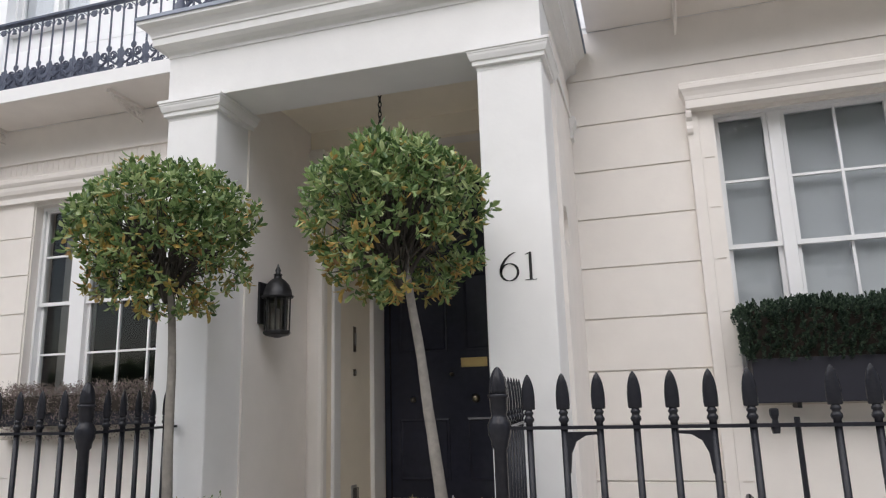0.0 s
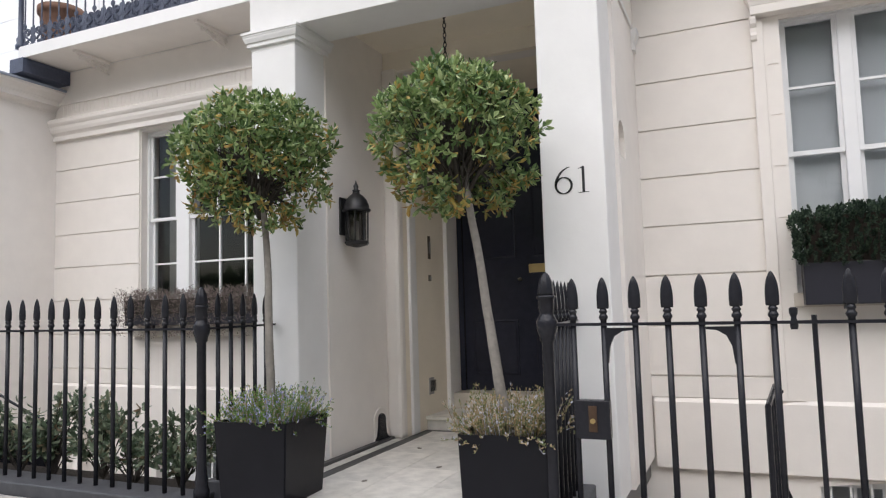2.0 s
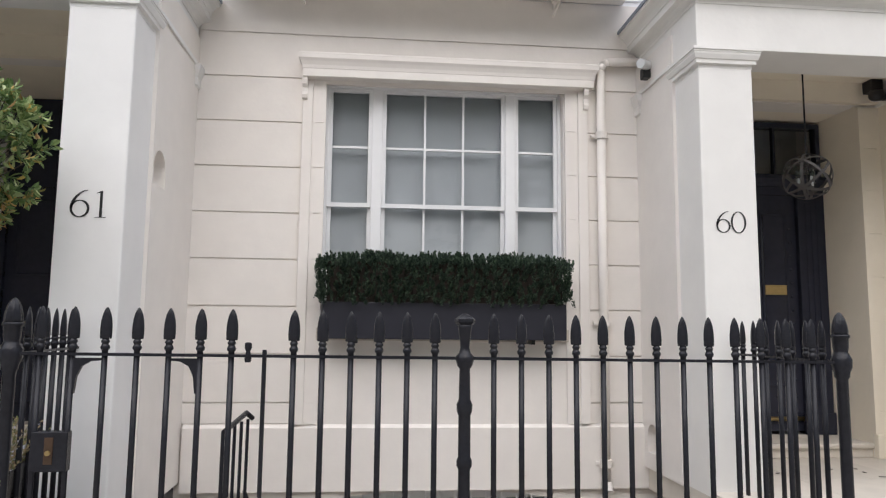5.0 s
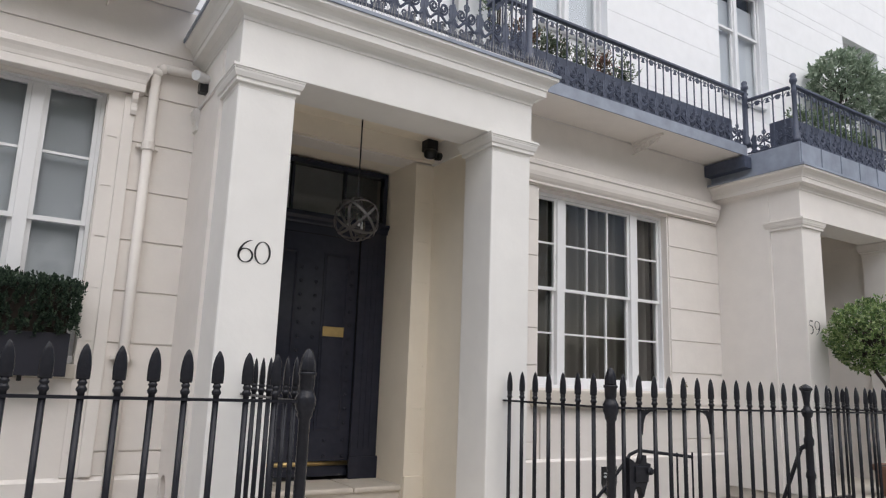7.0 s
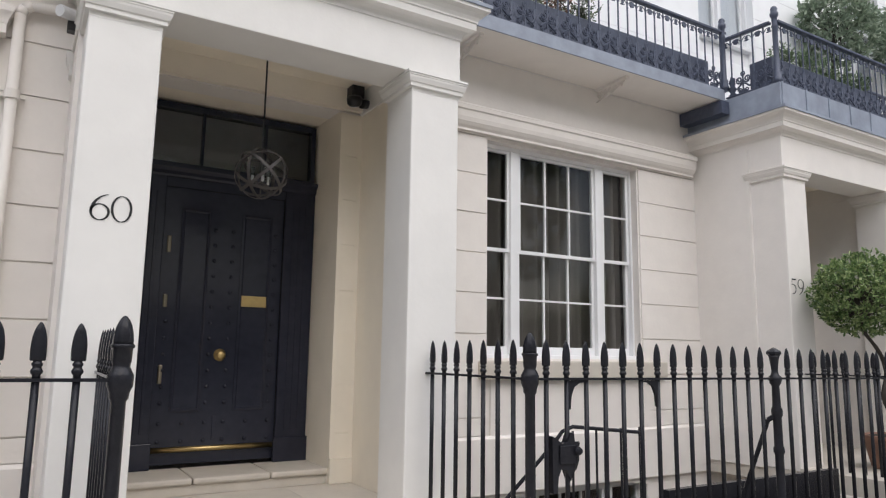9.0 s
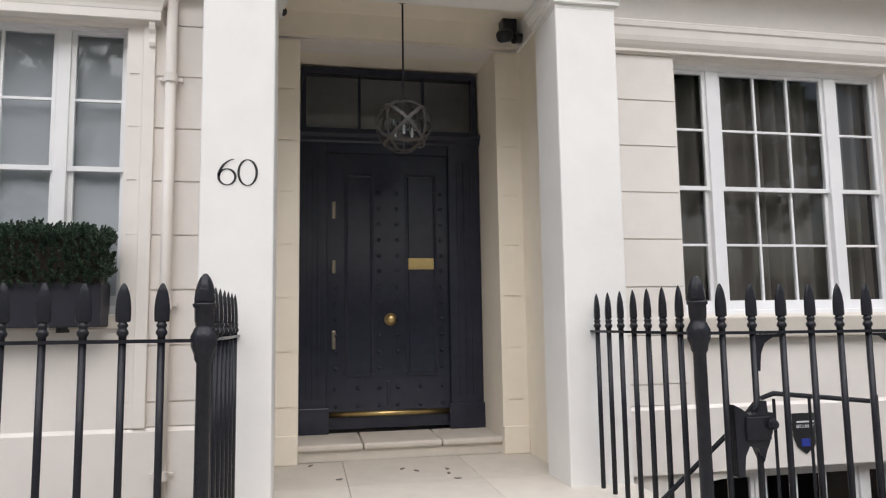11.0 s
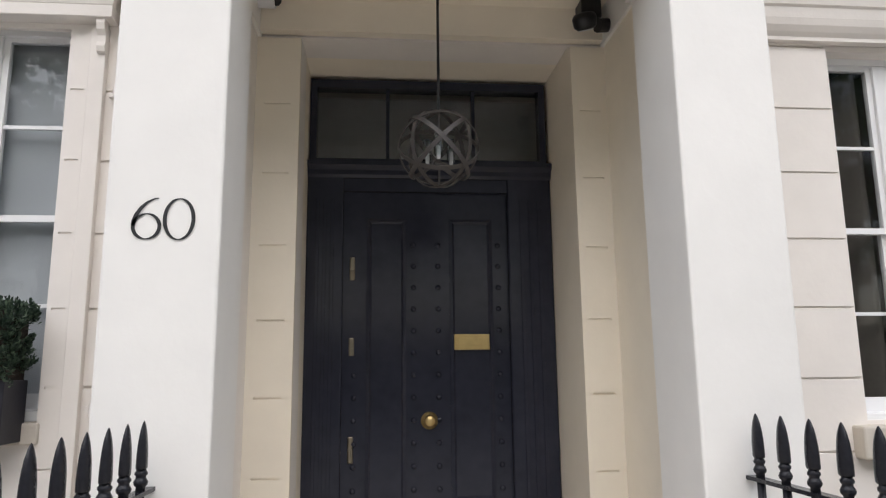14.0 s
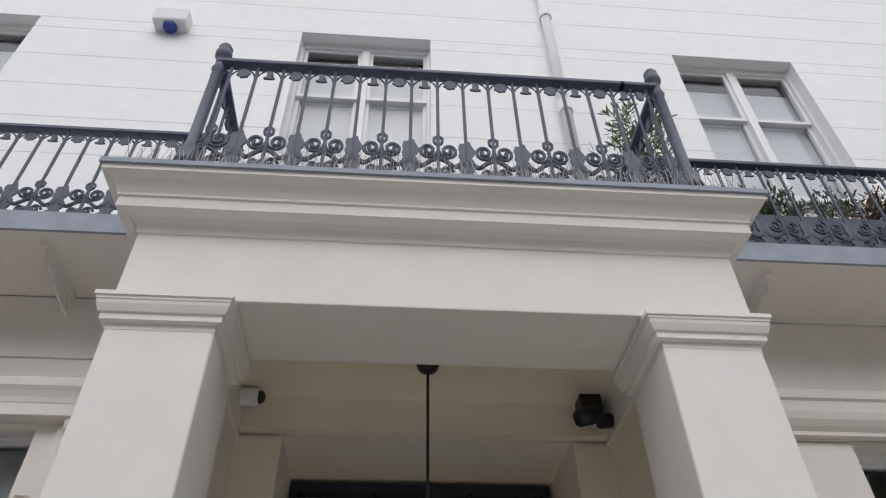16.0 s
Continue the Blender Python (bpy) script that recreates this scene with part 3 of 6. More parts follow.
porch(59, P59, 3.56, 0.0, CREAM, 1.1, DOOR59)
porch(62, P62, 3.62, -0.05, CREAM, 1.1, DOOR59)


# ---- first-floor balcony ----
for a, b, lead in ((P62 + 1.6, P61 - 1.75, False), (P61 + 1.75, P60 - 1.6, True), (P60 + 1.6, P59 - 1.6, True)):
    t = thing("balcony_slab", "cream balcony slab with a %s edge" % ("lead-covered" if lead else "white painted"), "balcony")
    dz = 0.0
    part("slab", B(a, b, 5.5, WALL, 4.55 + dz, 4.68 + dz), CREAM, t)
    part("slab_edge", B(a, b, 5.48, 5.5, 4.55 + dz, 4.7 + dz), LEAD if lead else WHITE, t, "grey lead sheet edging" if lead else "")

# ---- railings ----
bm = rod(bmesh.new(), (0, 0, -1.18), (0, 0, 0.0), 0.0165, seg=8)
BAR = part("bar", bm, IRON, smooth=True)
part("collar", lathe(bmesh.new(), [(0.0165, 0.0), (0.017, 0.022), (0.024, 0.03), (0.026, 0.039), (0.022, 0.048), (0.018, 0.054), (0.018, 0.06), (0.023, 0.066), (0.023, 0.073), (0.018, 0.079), (0.017, 0.086)], 10), IRON, BAR, smooth=True)
blade = lathe(bmesh.new(), [(0.002, 0.083), (0.029, 0.085), (0.032, 0.09), (0.033, 0.12), (0.0325, 0.155), (0.029, 0.19), (0.0225, 0.22), (0.013, 0.243), (0.005, 0.255), (0.001, 0.258)], 10)
for v in blade.verts:
    v.co.y *= 0.62 - 1.1 * (v.co.z - 0.083)
part("finial", blade, IRON, BAR, smooth=True)
bm = lathe(bmesh.new(), [(0.055, -1.18), (0.055, -1.12), (0.042, -1.09), (0.048, -1.06), (0.04, -1.02), (0.034, -0.95), (0.033, -0.1), (0.043, -0.085), (0.045, -0.06), (0.058, -0.028), (0.06, 0.02), (0.052, 0.035), (0.045, 0.052), (0.039, 0.06), (0.04, 0.07), (0.044, 0.085), (0.046, 0.145), (0.053, 0.15), (0.054, 0.162), (0.047, 0.168)], 18)
POST = part("post", bm, IRON, smooth=True)
bm = lathe(bmesh.new(), [(0.047, 0.166), (0.0475, 0.185), (0.044, 0.22), (0.036, 0.252), (0.024, 0.28), (0.011, 0.296), (0.001, 0.301)], 32)
for v in bm.verts:
    k = 1 - 0.13 * (0.5 + 0.5 * math.cos(8 * math.atan2(v.co.y, v.co.x)))
    v.co.x, v.co.y = v.co.x * k, v.co.y * k
part("finial", bm, IRON, POST, smooth=True)


def railing(label, spots, posts, group="street railings", zr=1.11, kerbs=True):
    """Bars along a line of (x, y) spots."""
    t = thing("railing", label, "railing", group)
    turn = math.degrees(math.atan2(spots[-1][1] - spots[0][1], spots[-1][0] - spots[0][0]))
    for x, y in spots:
        again(BAR, t, pose(x, y, zr + fall(x), 0, 0, turn))
    for x, y in posts:
        again(POST, t, pose(x, y, zr + fall(x)))
    (xa, ya), (xb, yb) = spots[0], spots[-1]
    bm = bmesh.new()
    L = math.hypot(xb - xa, yb - ya)
    box(bm, -0.15 if L > 2 else -0.12, L + (0.18 if L > 2 else 0.12), -0.022, 0.022, -0.008, 0.008)
    rz = math.degrees(math.atan2(yb - ya, xb - xa))
    ry = math.degrees(math.atan2(fall(xa) - fall(xb), L))
    part("top_rail", bm, IRON, t, at=pose(xa, ya, zr + fall(xa), 0, ry, rz))
    if kerbs:
        bm = bmesh.new()
        w = 0.15 if L > 2 else 0.09
        box(bm, -0.15 if L > 2 else -0.03, L + (0.15 if L > 2 else 0.05), -w - 0.01, w, -0.2, 0.0 if L > 2 else -0.004, bevel=0.012)
        part("plinth", bm, PLINTH, t, "dark grey painted stone plinth", at=pose(xa, ya, zr + fall(xa) - (1.17 if L > 2 else 1.09), 0, ry, rz))
    return t


def line(x0, y0, x1, y1, n):
    return [(x0 + (x1 - x0) * i / (n - 1), y0 + (y1 - y0) * i / (n - 1)) for i in range(n)]


bm = lathe(bmesh.new(), [(0.05, -1.1), (0.05, -1.0), (0.036, -0.97), (0.034, -0.62), (0.044, -0.6), (0.044, -0.57), (0.036, -0.55), (0.035, -0.32), (0.044, -0.3), (0.046, -0.26), (0.034, -0.23), (0.031, -0.06), (0.045, -0.04), (0.052, -0.012), (0.052, 0.012), (0.034, 0.03), (0.026, 0.06), (0.03, 0.1), (0.04, 0.17), (0.046, 0.19)], 16)
CROWN = part("crown_post", bm, IRON, smooth=True)
part("finial", lathe(bmesh.new(), [(0.046, 0.19), (0.06, 0.205), (0.06, 0.222), (0.045, 0.235), (0.02, 0.25), (0.002, 0.258)], 8), IRON, CROWN)

railing("black iron railings with spear finials", [(-3.5 - 0.1725 * i, RAILY) for i in range(28)], [(-3.33, RAILY)])
railing("short return of black iron railings", line(-3.34, RAILY + 0.18, -3.4, 4.4, 5), [])
spots = [(-0.655 + 0.169 * i, RAILY) for i in range(7)] + [(0.7 + 0.159 * i, RAILY) for i in range(6)] + [(1.835 + 0.1615 * i, RAILY) for i in range(13)]
mid = railing("black iron railings with spear finials and a gate", spots, [(-0.805, RAILY), (3.955, RAILY)])
again(CROWN, mid, pose(1.667, RAILY, 1.11))
part("stub_bar", rod(bmesh.new(), (0.54, RAILY, 0.0), (0.54, RAILY, 1.15), 0.0125, seg=8), IRON, mid)
part("latch_knob", lathe(bmesh.new(), [(0.016, 1.08), (0.02, 1.1), (0.012, 1.14), (0.02, 1.16), (0.02, 1.185), (0.012, 1.19)], 10, (0.45, RAILY, 0)), IRON, mid)


def gusset(x, s, z, parent):
    """A curved corner brace under a rail."""
    bm = bmesh.new()
    pts = [(0, 0), (0.17, 0), (0.17, -0.012), (0.1, -0.018), (0.055, -0.045), (0.03, -0.1), (0.02, -0.19), (0, -0.19)]
    a = [bm.verts.new((x + s * px, RAILY - 0.012, z + pz)) for px, pz in pts]
    b = [bm.verts.new((x + s * px, RAILY + 0.012, z + pz)) for px, pz in pts]
    bm.faces.new(a)
    bm.faces.new(b[::-1])
    for i in range(len(a)):
        bm.faces.new((a[i], b[i], b[(i + 1) % len(a)], a[(i + 1) % len(a)]))
    bmesh.ops.recalc_face_normals(bm, faces=bm.faces)
    part("brace", bm, IRON, parent)


gusset(-0.486, 1, 1.1, mid)
gusset(0.19, -1, 1.1, mid)
lock = part("lock_box", B(-0.66, -0.47, RAILY - 0.03, RAILY + 0.03, 0.5, 0.71, bevel=0.006), IRON, mid)
part("lock_plate", B(-0.585, -0.54, RAILY - 0.036, RAILY - 0.03, 0.54, 0.68, bevel=0.002), material("rusted_brass", (0.07, 0.04, 0.022), 0.6, 0.4, vary=0.4, grain=30), lock, "tarnished brass lock plate")
part("keyhole", rod(bmesh.new(), (-0.562, RAILY - 0.037, 0.6), (-0.562, RAILY - 0.046, 0.6), 0.014, seg=12), BRASS, lock)
part("stay", tube(bmesh.new(), [(1.66, RAILY + 0.02, 0.68), (1.655, RAILY + 0.06, 0.62), (1.68, RAILY + 0.3, 0.05)], 0.016), IRON, mid)
railing("short return of black iron railings", line(-0.8, RAILY + 0.16, -0.85, 4.42, 6), [])
railing("short return of black iron railings", line(3.955, RAILY + 0.18, 3.97, 4.75, 7), [])
east = railing("black iron railings with spear finials and a gate", [(6.52 + 0.1755 * i, RAILY) for i in range(14)] + [(9.17 + 0.18 * i, RAILY) for i in range(13)], [(6.386, RAILY), (11.55, RAILY)])
again(CROWN, east, pose(8.99, RAILY, 1.11 + fall(8.99)))
gusset(6.7, 1, 1.1 + fall(6.7), east)
gusset(7.57, -1, 1.1 + fall(7.5), east)
plate = [(6.545, 0.72), (6.585, 0.7), (6.63, 0.665), (6.675, 0.675), (6.7, 0.735), (6.73, 0.735), (6.735, 0.68), (6.78, 0.67), (6.765, 0.6), (6.735, 0.52), (6.72, 0.49), (6.7, 0.43), (6.67, 0.5), (6.62, 0.51), (6.595, 0.46), (6.585, 0.36), (6.55, 0.36)]
bm = extrude_x(bmesh.new(), -0.03, 0.03, list(plate))
lock = part("lock_plate", bm, IRON, east, "shaped black iron lock plate", at=pose(0, RAILY, 0, 0, 0, -90))
lock = part("lock_case", B(6.6, 6.74, RAILY - 0.045, RAILY - 0.03, 0.54, 0.66, bevel=0.006), IRON, east)
part("lock_knob", lathe(bmesh.new(), [(0.01, 0), (0.02, 0.02), (0.03, 0.03), (0.02, 0.05), (0.005, 0.055)], 10, (0, 0, 0)), IRON, lock, at=pose(6.74, RAILY - 0.03, 0.62, 90, 0, 0))
part("stay", tube(bmesh.new(), [(8.97, RAILY + 0.02, 0.76), (8.95, RAILY + 0.06, 0.73), (8.92, RAILY + 0.3, 0.1), (8.91, RAILY + 0.35, -0.1)], 0.02), IRON, east)
railing("short return of black iron railings", line(6.386, RAILY + 0.18, 6.35, 4.78, 7), [])
railing("short return of black iron railings", line(11.55, RAILY + 0.18, 11.5, 4.75, 7), [], kerbs=False)
far = railing("black iron railings with spear finials", [(14.1 + 0.18 * i, RAILY) for i in range(22)], [(13.93, RAILY)])
for o in (BAR, POST, CROWN):
    for k in list(o.children):
        bpy.data.objects.remove(k)
    bpy.data.objects.remove(o)

# ---- house numbers, drawn as serif strokes ----
def ribbon(bm, pts, y=0.0, thick=0.002):
    """A flat stroke along (x, z, width) points."""
    left, right = [], []
    for i, (x, z, w) in enumerate(pts):
        a, b = pts[max(0, i - 1)], pts[min(len(pts) - 1, i + 1)]
        d = Vector((b[0] - a[0], 0, b[1] - a[1])).normalized()
        s = Vector((-d.z, 0, d.x)) * w / 2
        left.append(bm.verts.new((x + s.x, y, z + s.z)))
        right.append(bm.verts.new((x - s.x, y, z - s.z)))
    for i in range(len(pts) - 1):
        bm.faces.new((left[i], right[i], right[i + 1], left[i + 1]))


def digit(ch):
    bm = bmesh.new()
    if ch == "0":
        ribbon(bm, [(0.5 + 0.4 * 0.82 * math.cos(a), 0.5 + 0.49 * math.sin(a), 0.03 + 0.062 * abs(math.cos(a))) for a in np.linspace(0, 2 * math.pi, 41)])
    elif ch in "69":
        bowl = [(0.5 + 0.3 * math.cos(a), 0.32 + 0.3 * math.sin(a), 0.03 + 0.06 * abs(math.cos(a))) for a in np.linspace(0, 2 * math.pi, 41)]
        stem = [(0.2, 0.33, 0.1), (0.21, 0.45, 0.1), (0.26, 0.6, 0.095), (0.36, 0.76, 0.085), (0.5, 0.9, 0.06), (0.66, 0.985, 0.035), (0.76, 1.0, 0.02)]
        if ch == "9":
            bowl, stem = [[(1 - x, 1 - z, w) for x, z, w in q] for q in (bowl, stem)]
        ribbon(bm, bowl)
        ribbon(bm, stem)
    elif ch == "1":
        ribbon(bm, [(0.5, 0.02, 0.1), (0.5, 0.97, 0.1)])
        ribbon(bm, [(0.3, 0.012, 0.025), (0.7, 0.012, 0.025)])
        ribbon(bm, [(0.52, 0.985, 0.03), (0.42, 0.93, 0.035), (0.32, 0.9, 0.02)])
    else:
        ribbon(bm, [(0.3, 0.95, 0.09), (0.72, 0.95, 0.09)])
        ribbon(bm, [(0.32, 0.96, 0.045), (0.27, 0.58, 0.04)])
        ribbon(bm, [(0.27, 0.58, 0.03), (0.42, 0.62, 0.06), (0.6, 0.55, 0.09), (0.7, 0.38, 0.1), (0.66, 0.18, 0.09), (0.5, 0.04, 0.06), (0.28, 0.03, 0.04)])
    return bm


for text, x, z, size in (("61", -0.99, 2.01, 0.19), ("60", 3.812, 2.055, 0.172), ("59", 11.27, 2.0, 0.185)):
    t = thing("house_number", "black painted house number %s on the pillar" % text, "house number", "house numbers")
    for k, ch in enumerate(text):
        part("digit", digit(ch), BLACKTXT, t, at=pose(x + k * 0.74 * size, (FRONT61 if text == "61" else FRONT) - 0.004, z) @ Matrix.Scale(size, 4))

# fluted frieze under the balcony of number 61
fr = thing("trim_frieze", "cream fluted frieze under the balcony", kind="structure")
part("fillet", B(-8.2, -3.65, WALL - 0.03, WALL + 0.01, 3.93, 3.95), CREAM, fr)
part("fillet", B(-8.2, -3.65, WALL - 0.035, WALL + 0.01, 4.1, 4.13), CREAM, fr)
flute = None
for k in range(58):
    m = Matrix.Translation((-8.15 + 0.077 * k, WALL - 0.0, 3.95))
    if flute is None:
        flute = part("flute", B(0, 0.068, -0.006, 0.012, 0, 0.15, bevel=0.004), CREAM, fr, at=m)
    else:
        again(flute, fr, m)

# white bars over the basement windows
for x0, x1, top in ((0.7, 2.85, -0.22), (-6.4, -4.5, -0.26)):
    wb = thing("window_bars", "white painted security bars over the basement window", "window bars", "basement bars")
    bar = None
    for k in range(15):
        m = Matrix.Translation((x0 + (x1 - x0) * (k + 0.5) / 15, 6.19, 0))
        if bar is None:
            bar = part("bar", rod(bmesh.new(), (0, 0, -1.9), (0, 0, top), 0.011, seg=6), SASH, wb, at=m)
        else:
            again(bar, wb, m)
    for z in (-0.42, -1.2):
        part("cross_bar", B(x0, x1, 6.18, 6.2, z, z + 0.03), SASH, wb)
    tagged(part("blind", B(x0 + 0.05, x1 - 0.05, GLASSY + 0.16, GLASSY + 0.17, -1.85, -0.3), BLIND), "pale lowered blind in the basement window", "blind", "basement blinds")


# ---- number 60: door, steps, porch fittings ----
def recess(a0, b0, a1, b1, y, lo, hi):
    """Side walls of a door recess that run from the wall's face to the frame."""
    r = thing("door_recess", "cream painted stucco sides of the door recess", kind="structure")
    for p, q, s in ((a0, a1, -1), (b0, b1, 1)):
        bm = bmesh.new()
        v = [bm.verts.new(c) for c in ((p, WALL + 0.021, lo), (q, y + 0.15, lo), (q + s * 0.25, y + 0.15, lo), (p + s * 0.002, WALL + 0.021, lo))]
        w = [bm.verts.new((c.co.x, c.co.y, hi)) for c in v]
        for i in range(4):
            bm.faces.new((v[i], v[(i + 1) % 4], w[(i + 1) % 4], w[i]))
        bm.faces.new(v[::-1])
        bm.faces.new(w)
        bmesh.ops.recalc_face_normals(bm, faces=bm.faces)
        part("reveal", bm, BOUNCEWARM, r)
    part("reveal_head", B(a0 - 0.1, b0 + 0.1, WALL + 0.3, y + 0.15, hi, hi + 0.2), BOUNCEWARM, r)
    part("backing", B(a1 - 0.3, b1 + 0.3, y + 0.9, y + 1.0, lo - 0.2, hi + 0.2), HALL, r)


recess(DOOR60[0], DOOR60[1], 4.33, 6.03, 6.72, 0.0, 3.6)
YF, YL = 6.7, 6.76
d = thing("door_1", "black gloss panelled front door with brass fittings", "door", kind="structure")
surround = part("door_surround", B(4.33, 4.58, YF, YL + 0.1, 0.19, 2.88, bevel=0.01), DOOR, d)
part("door_surround", B(5.72, 6.03, YF, YL + 0.1, 0.19, 2.88, bevel=0.01), DOOR, d)
for a, b in ((4.38, 4.53), (5.78, 5.97)):
    for k in range(3):
        x = a + (b - a) * (k + 0.5) / 3
        part("flute", B(x - 0.012, x + 0.012, YF - 0.01, YF, 0.5, 2.7, bevel=0.004), DOOR, surround)
for a, b in ((4.31, 4.6), (5.7, 6.05)):
    part("plinth_block", B(a, b, YF - 0.025, YF + 0.02, 0.19, 0.42, bevel=0.008), DOOR, surround)
part("door_head", B(4.58, 5.72, YF + 0.02, YL + 0.1, 2.76, 2.88), DOOR, d)
bm = moulding(bmesh.new(), 4.33, 6.03, YF, YF + 0.16, [(0, 2.85), (0.015, 2.87), (0.02, 2.9), (0.05, 2.93), (0.05, 2.96), (0, 2.97)])
part("door_cornice", bm, DOOR, d)
leaf = part("door_leaf", B(4.58, 5.72, YL, YL + 0.06, 0.22, 2.76), DOOR, d)
for a, b in ((4.76, 4.99), (5.33, 5.59)):
    for z0, z1 in ((0.7, 2.55),):
        bm = moulding(bmesh.new(), a, b, z0, z1, [(0.02, 0), (0.02, 0.012), (0.0, 0.018), (-0.015, 0.006), (-0.03, 0.006)], True)
        part("panel", bm, DOOR, leaf, at=Matrix(((1, 0, 0, 0), (0, 0, -1, YL), (0, 1, 0, 0), (0, 0, 0, 1))))
bm = B(5.13, 5.16, YL - 0.012, YL, 0.42, 0.64, bevel=0.004)
part("bead", bm, DOOR, leaf)
STUD = part("stud", lathe(bmesh.new(), [(0.02, 0), (0.018, 0.008), (0.01, 0.014), (0.001, 0.016)], 10), DOOR, leaf, at=pose(4.66, YL, 0.58, 90, 0, 0), smooth=True)
for x, zs in ((4.66, [0.42, *np.arange(0.76, 1.6, 0.148)]), (5.06, [0.42, 0.58, *np.arange(0.76, 2.5, 0.148)]), (5.23, [0.42, 0.58, *np.arange(0.76, 2.5, 0.148)]), (5.65, [0.42, 0.58, *np.arange(0.76, 2.5, 0.148)]), (4.86, [0.42, 0.58]), (5.44, [0.42, 0.58])):
    for z in zs:
        again(STUD, leaf, pose(x, YL, float(z), 90, 0, 0))
part("weather_bar", rod(bmesh.new(), (4.6, YL - 0.02, 0.35), (5.71, YL - 0.02, 0.35), 0.024, seg=14), BRASS, leaf, "polished brass weather bar", smooth=True)
lb = part("letterbox", B(5.335, 5.578, YL - 0.026, YL, 1.665, 1.77, bevel=0.004), BRASS, leaf, "polished brass letterbox")
part("flap", B(5.36, 5.553, YL - 0.032, YL - 0.026, 1.69, 1.745, bevel=0.003), BRASS, lb)
part("door_knob", lathe(bmesh.new(), [(0.058, 0), (0.056, 0.01), (0.03, 0.014), (0.02, 0.03), (0.038, 0.04), (0.042, 0.055), (0.03, 0.068), (0.005, 0.072)], 20), BRASS, leaf, "polished brass centre knob", at=pose(5.165, YL, 1.2, 90, 0, 0), smooth=True)
for z, h in ((2.22, 0.16), (1.69, 0.12), (1.02, 0.17)):
    bm = B(4.624, 4.66, YL - 0.012, YL, z - h / 2, z + h / 2, bevel=0.008)
    k = part("lock_plate", bm, CHROME, leaf, "bright chrome lock plate")
    part("lock_cylinder", rod(bmesh.new(), (4.642, YL - 0.012, z), (4.642, YL - 0.026, z), 0.016, seg=12), CHROME, k)
fan = part("fanlight_frame", box(box(box(box(bmesh.new(), 4.34, 6.01, YF, YF + 0.1, 3.51, 3.57), 4.34, 4.385, YF, YF + 0.1, 2.97, 3.51), 5.965, 6.01, YF, YF + 0.1, 2.97, 3.51), 4.385, 5.965, YF, YF + 0.1, 2.97, 2.99), DOOR, d)
for x in (4.88, 5.49):
    part("fanlight_bar", B(x - 0.012, x + 0.012, YF + 0.02, YF + 0.08, 2.99, 3.51), DOOR, fan)
for a, b in ((4.385, 4.868), (4.892, 5.478), (5.502, 5.965)):
    bm = bmesh.new()
    bm.faces.new([bm.verts.new(c) for c in ((a, YF + 0.05, 2.99), (b, YF + 0.05, 2.99), (b, YF + 0.05, 3.51), (a, YF + 0.05, 3.51))])
    part("pane", bm, GLASS, fan).visible_shadow = False

# pilaster courses beside the door
w = thing("wall_door_piers", "cream stucco piers with ruled courses beside the door", kind="structure")
for a, b in ((P60 - 1.1, DOOR60[0] - 0.0), (DOOR60[1], P60 + 1.1)):
    m0, m1 = a + 0.2 * (b - a), b - 0.2 * (b - a)
    for e, f in ((a, m0), (m1, b)):
        part("edge_strip", B(e, f, WALL - 0.02, WALL + 0.02, 0.28, 3.58), BOUNCEWARM, w)
    for k in range(8):
        z = 3.58 - 0.44 * k
        part("course", B(m0, m1, WALL - 0.02, WALL + 0.02, max(0.28, z - 0.432), z - 0.004), BOUNCEWARM, w)
    part("joint_bed", B(m0, m1, WALL - 0.009, WALL + 0.018, 0.28, 3.57), BOUNCEWARM, w)
    part("base_block", B(a - 0.0, b + 0.0, WALL - 0.045, WALL + 0.02, 0.05, 0.28, bevel=0.008), BOUNCEWARM, w)

# steps and porch floors
st = thing("door_step", "pale stone door step with a rounded nosing", "step")
for a, b in ((4.24, 4.86), (4.866, 5.52), (5.526, 6.13)):
    part("tread", B(a, b, 6.14, 6.75, 0.135, 0.19, bevel=0.018), STONE, st)
part("riser", B(4.26, 6.11, 6.17, 6.75, 0.05, 0.134), STONE, st)
st = thing("door_step", "white marble door steps of number 61", "step")
part("tread", B(-2.998, -1.205, 6.55, 7.45, 0.035, 0.075, bevel=0.01), MARBLE, st)
part("riser", B(-2.99, -1.21, 6.58, 7.45, -0.1, 0.034), MARBLE, st)
part("threshold", B(-2.9, -1.25, 7.15, 7.5, 0.075, 0.25, bevel=0.01), STONE, st)


def paved(name, x0, x1, y0, y1, z, sx, sy, mat, label, stagger=False, thick=0.04, gap=0.004, seed=1, lift=0.001):
    """Separate slabs laid on a floor."""
    t = thing(name, label, kind="structure")
    rng = random.Random(seed)
    meshes = {}
    y, row = y0, 0
    while y < y1 - 0.02:
        h = min(sy, y1 - y)
        x = x0 - (sx * rng.uniform(0.2, 0.8) if stagger else 0)
        while x < x1 - 0.02:
            wd = sx * (rng.choice((0.8, 1.0, 1.25)) if stagger else 1)
            a, b = max(x, x0), min(x + wd, x1)
            if b - a > 0.03:
                key = (round(b - a, 3), round(h, 3))
                if key not in meshes:
                    bm = B(gap / 2, key[0] - gap / 2, gap / 2, key[1] - gap / 2, -thick, 0, bevel=0.0015)
                    ob = part("slab", bm, mat, t)
                    meshes[key] = ob.data
                else:
                    ob = new("slab", meshes[key])
                    ob.parent = t
                ob.location = (a, y, z + rng.uniform(-lift, lift))
            x += wd
        y += h
        row += 1
    return t


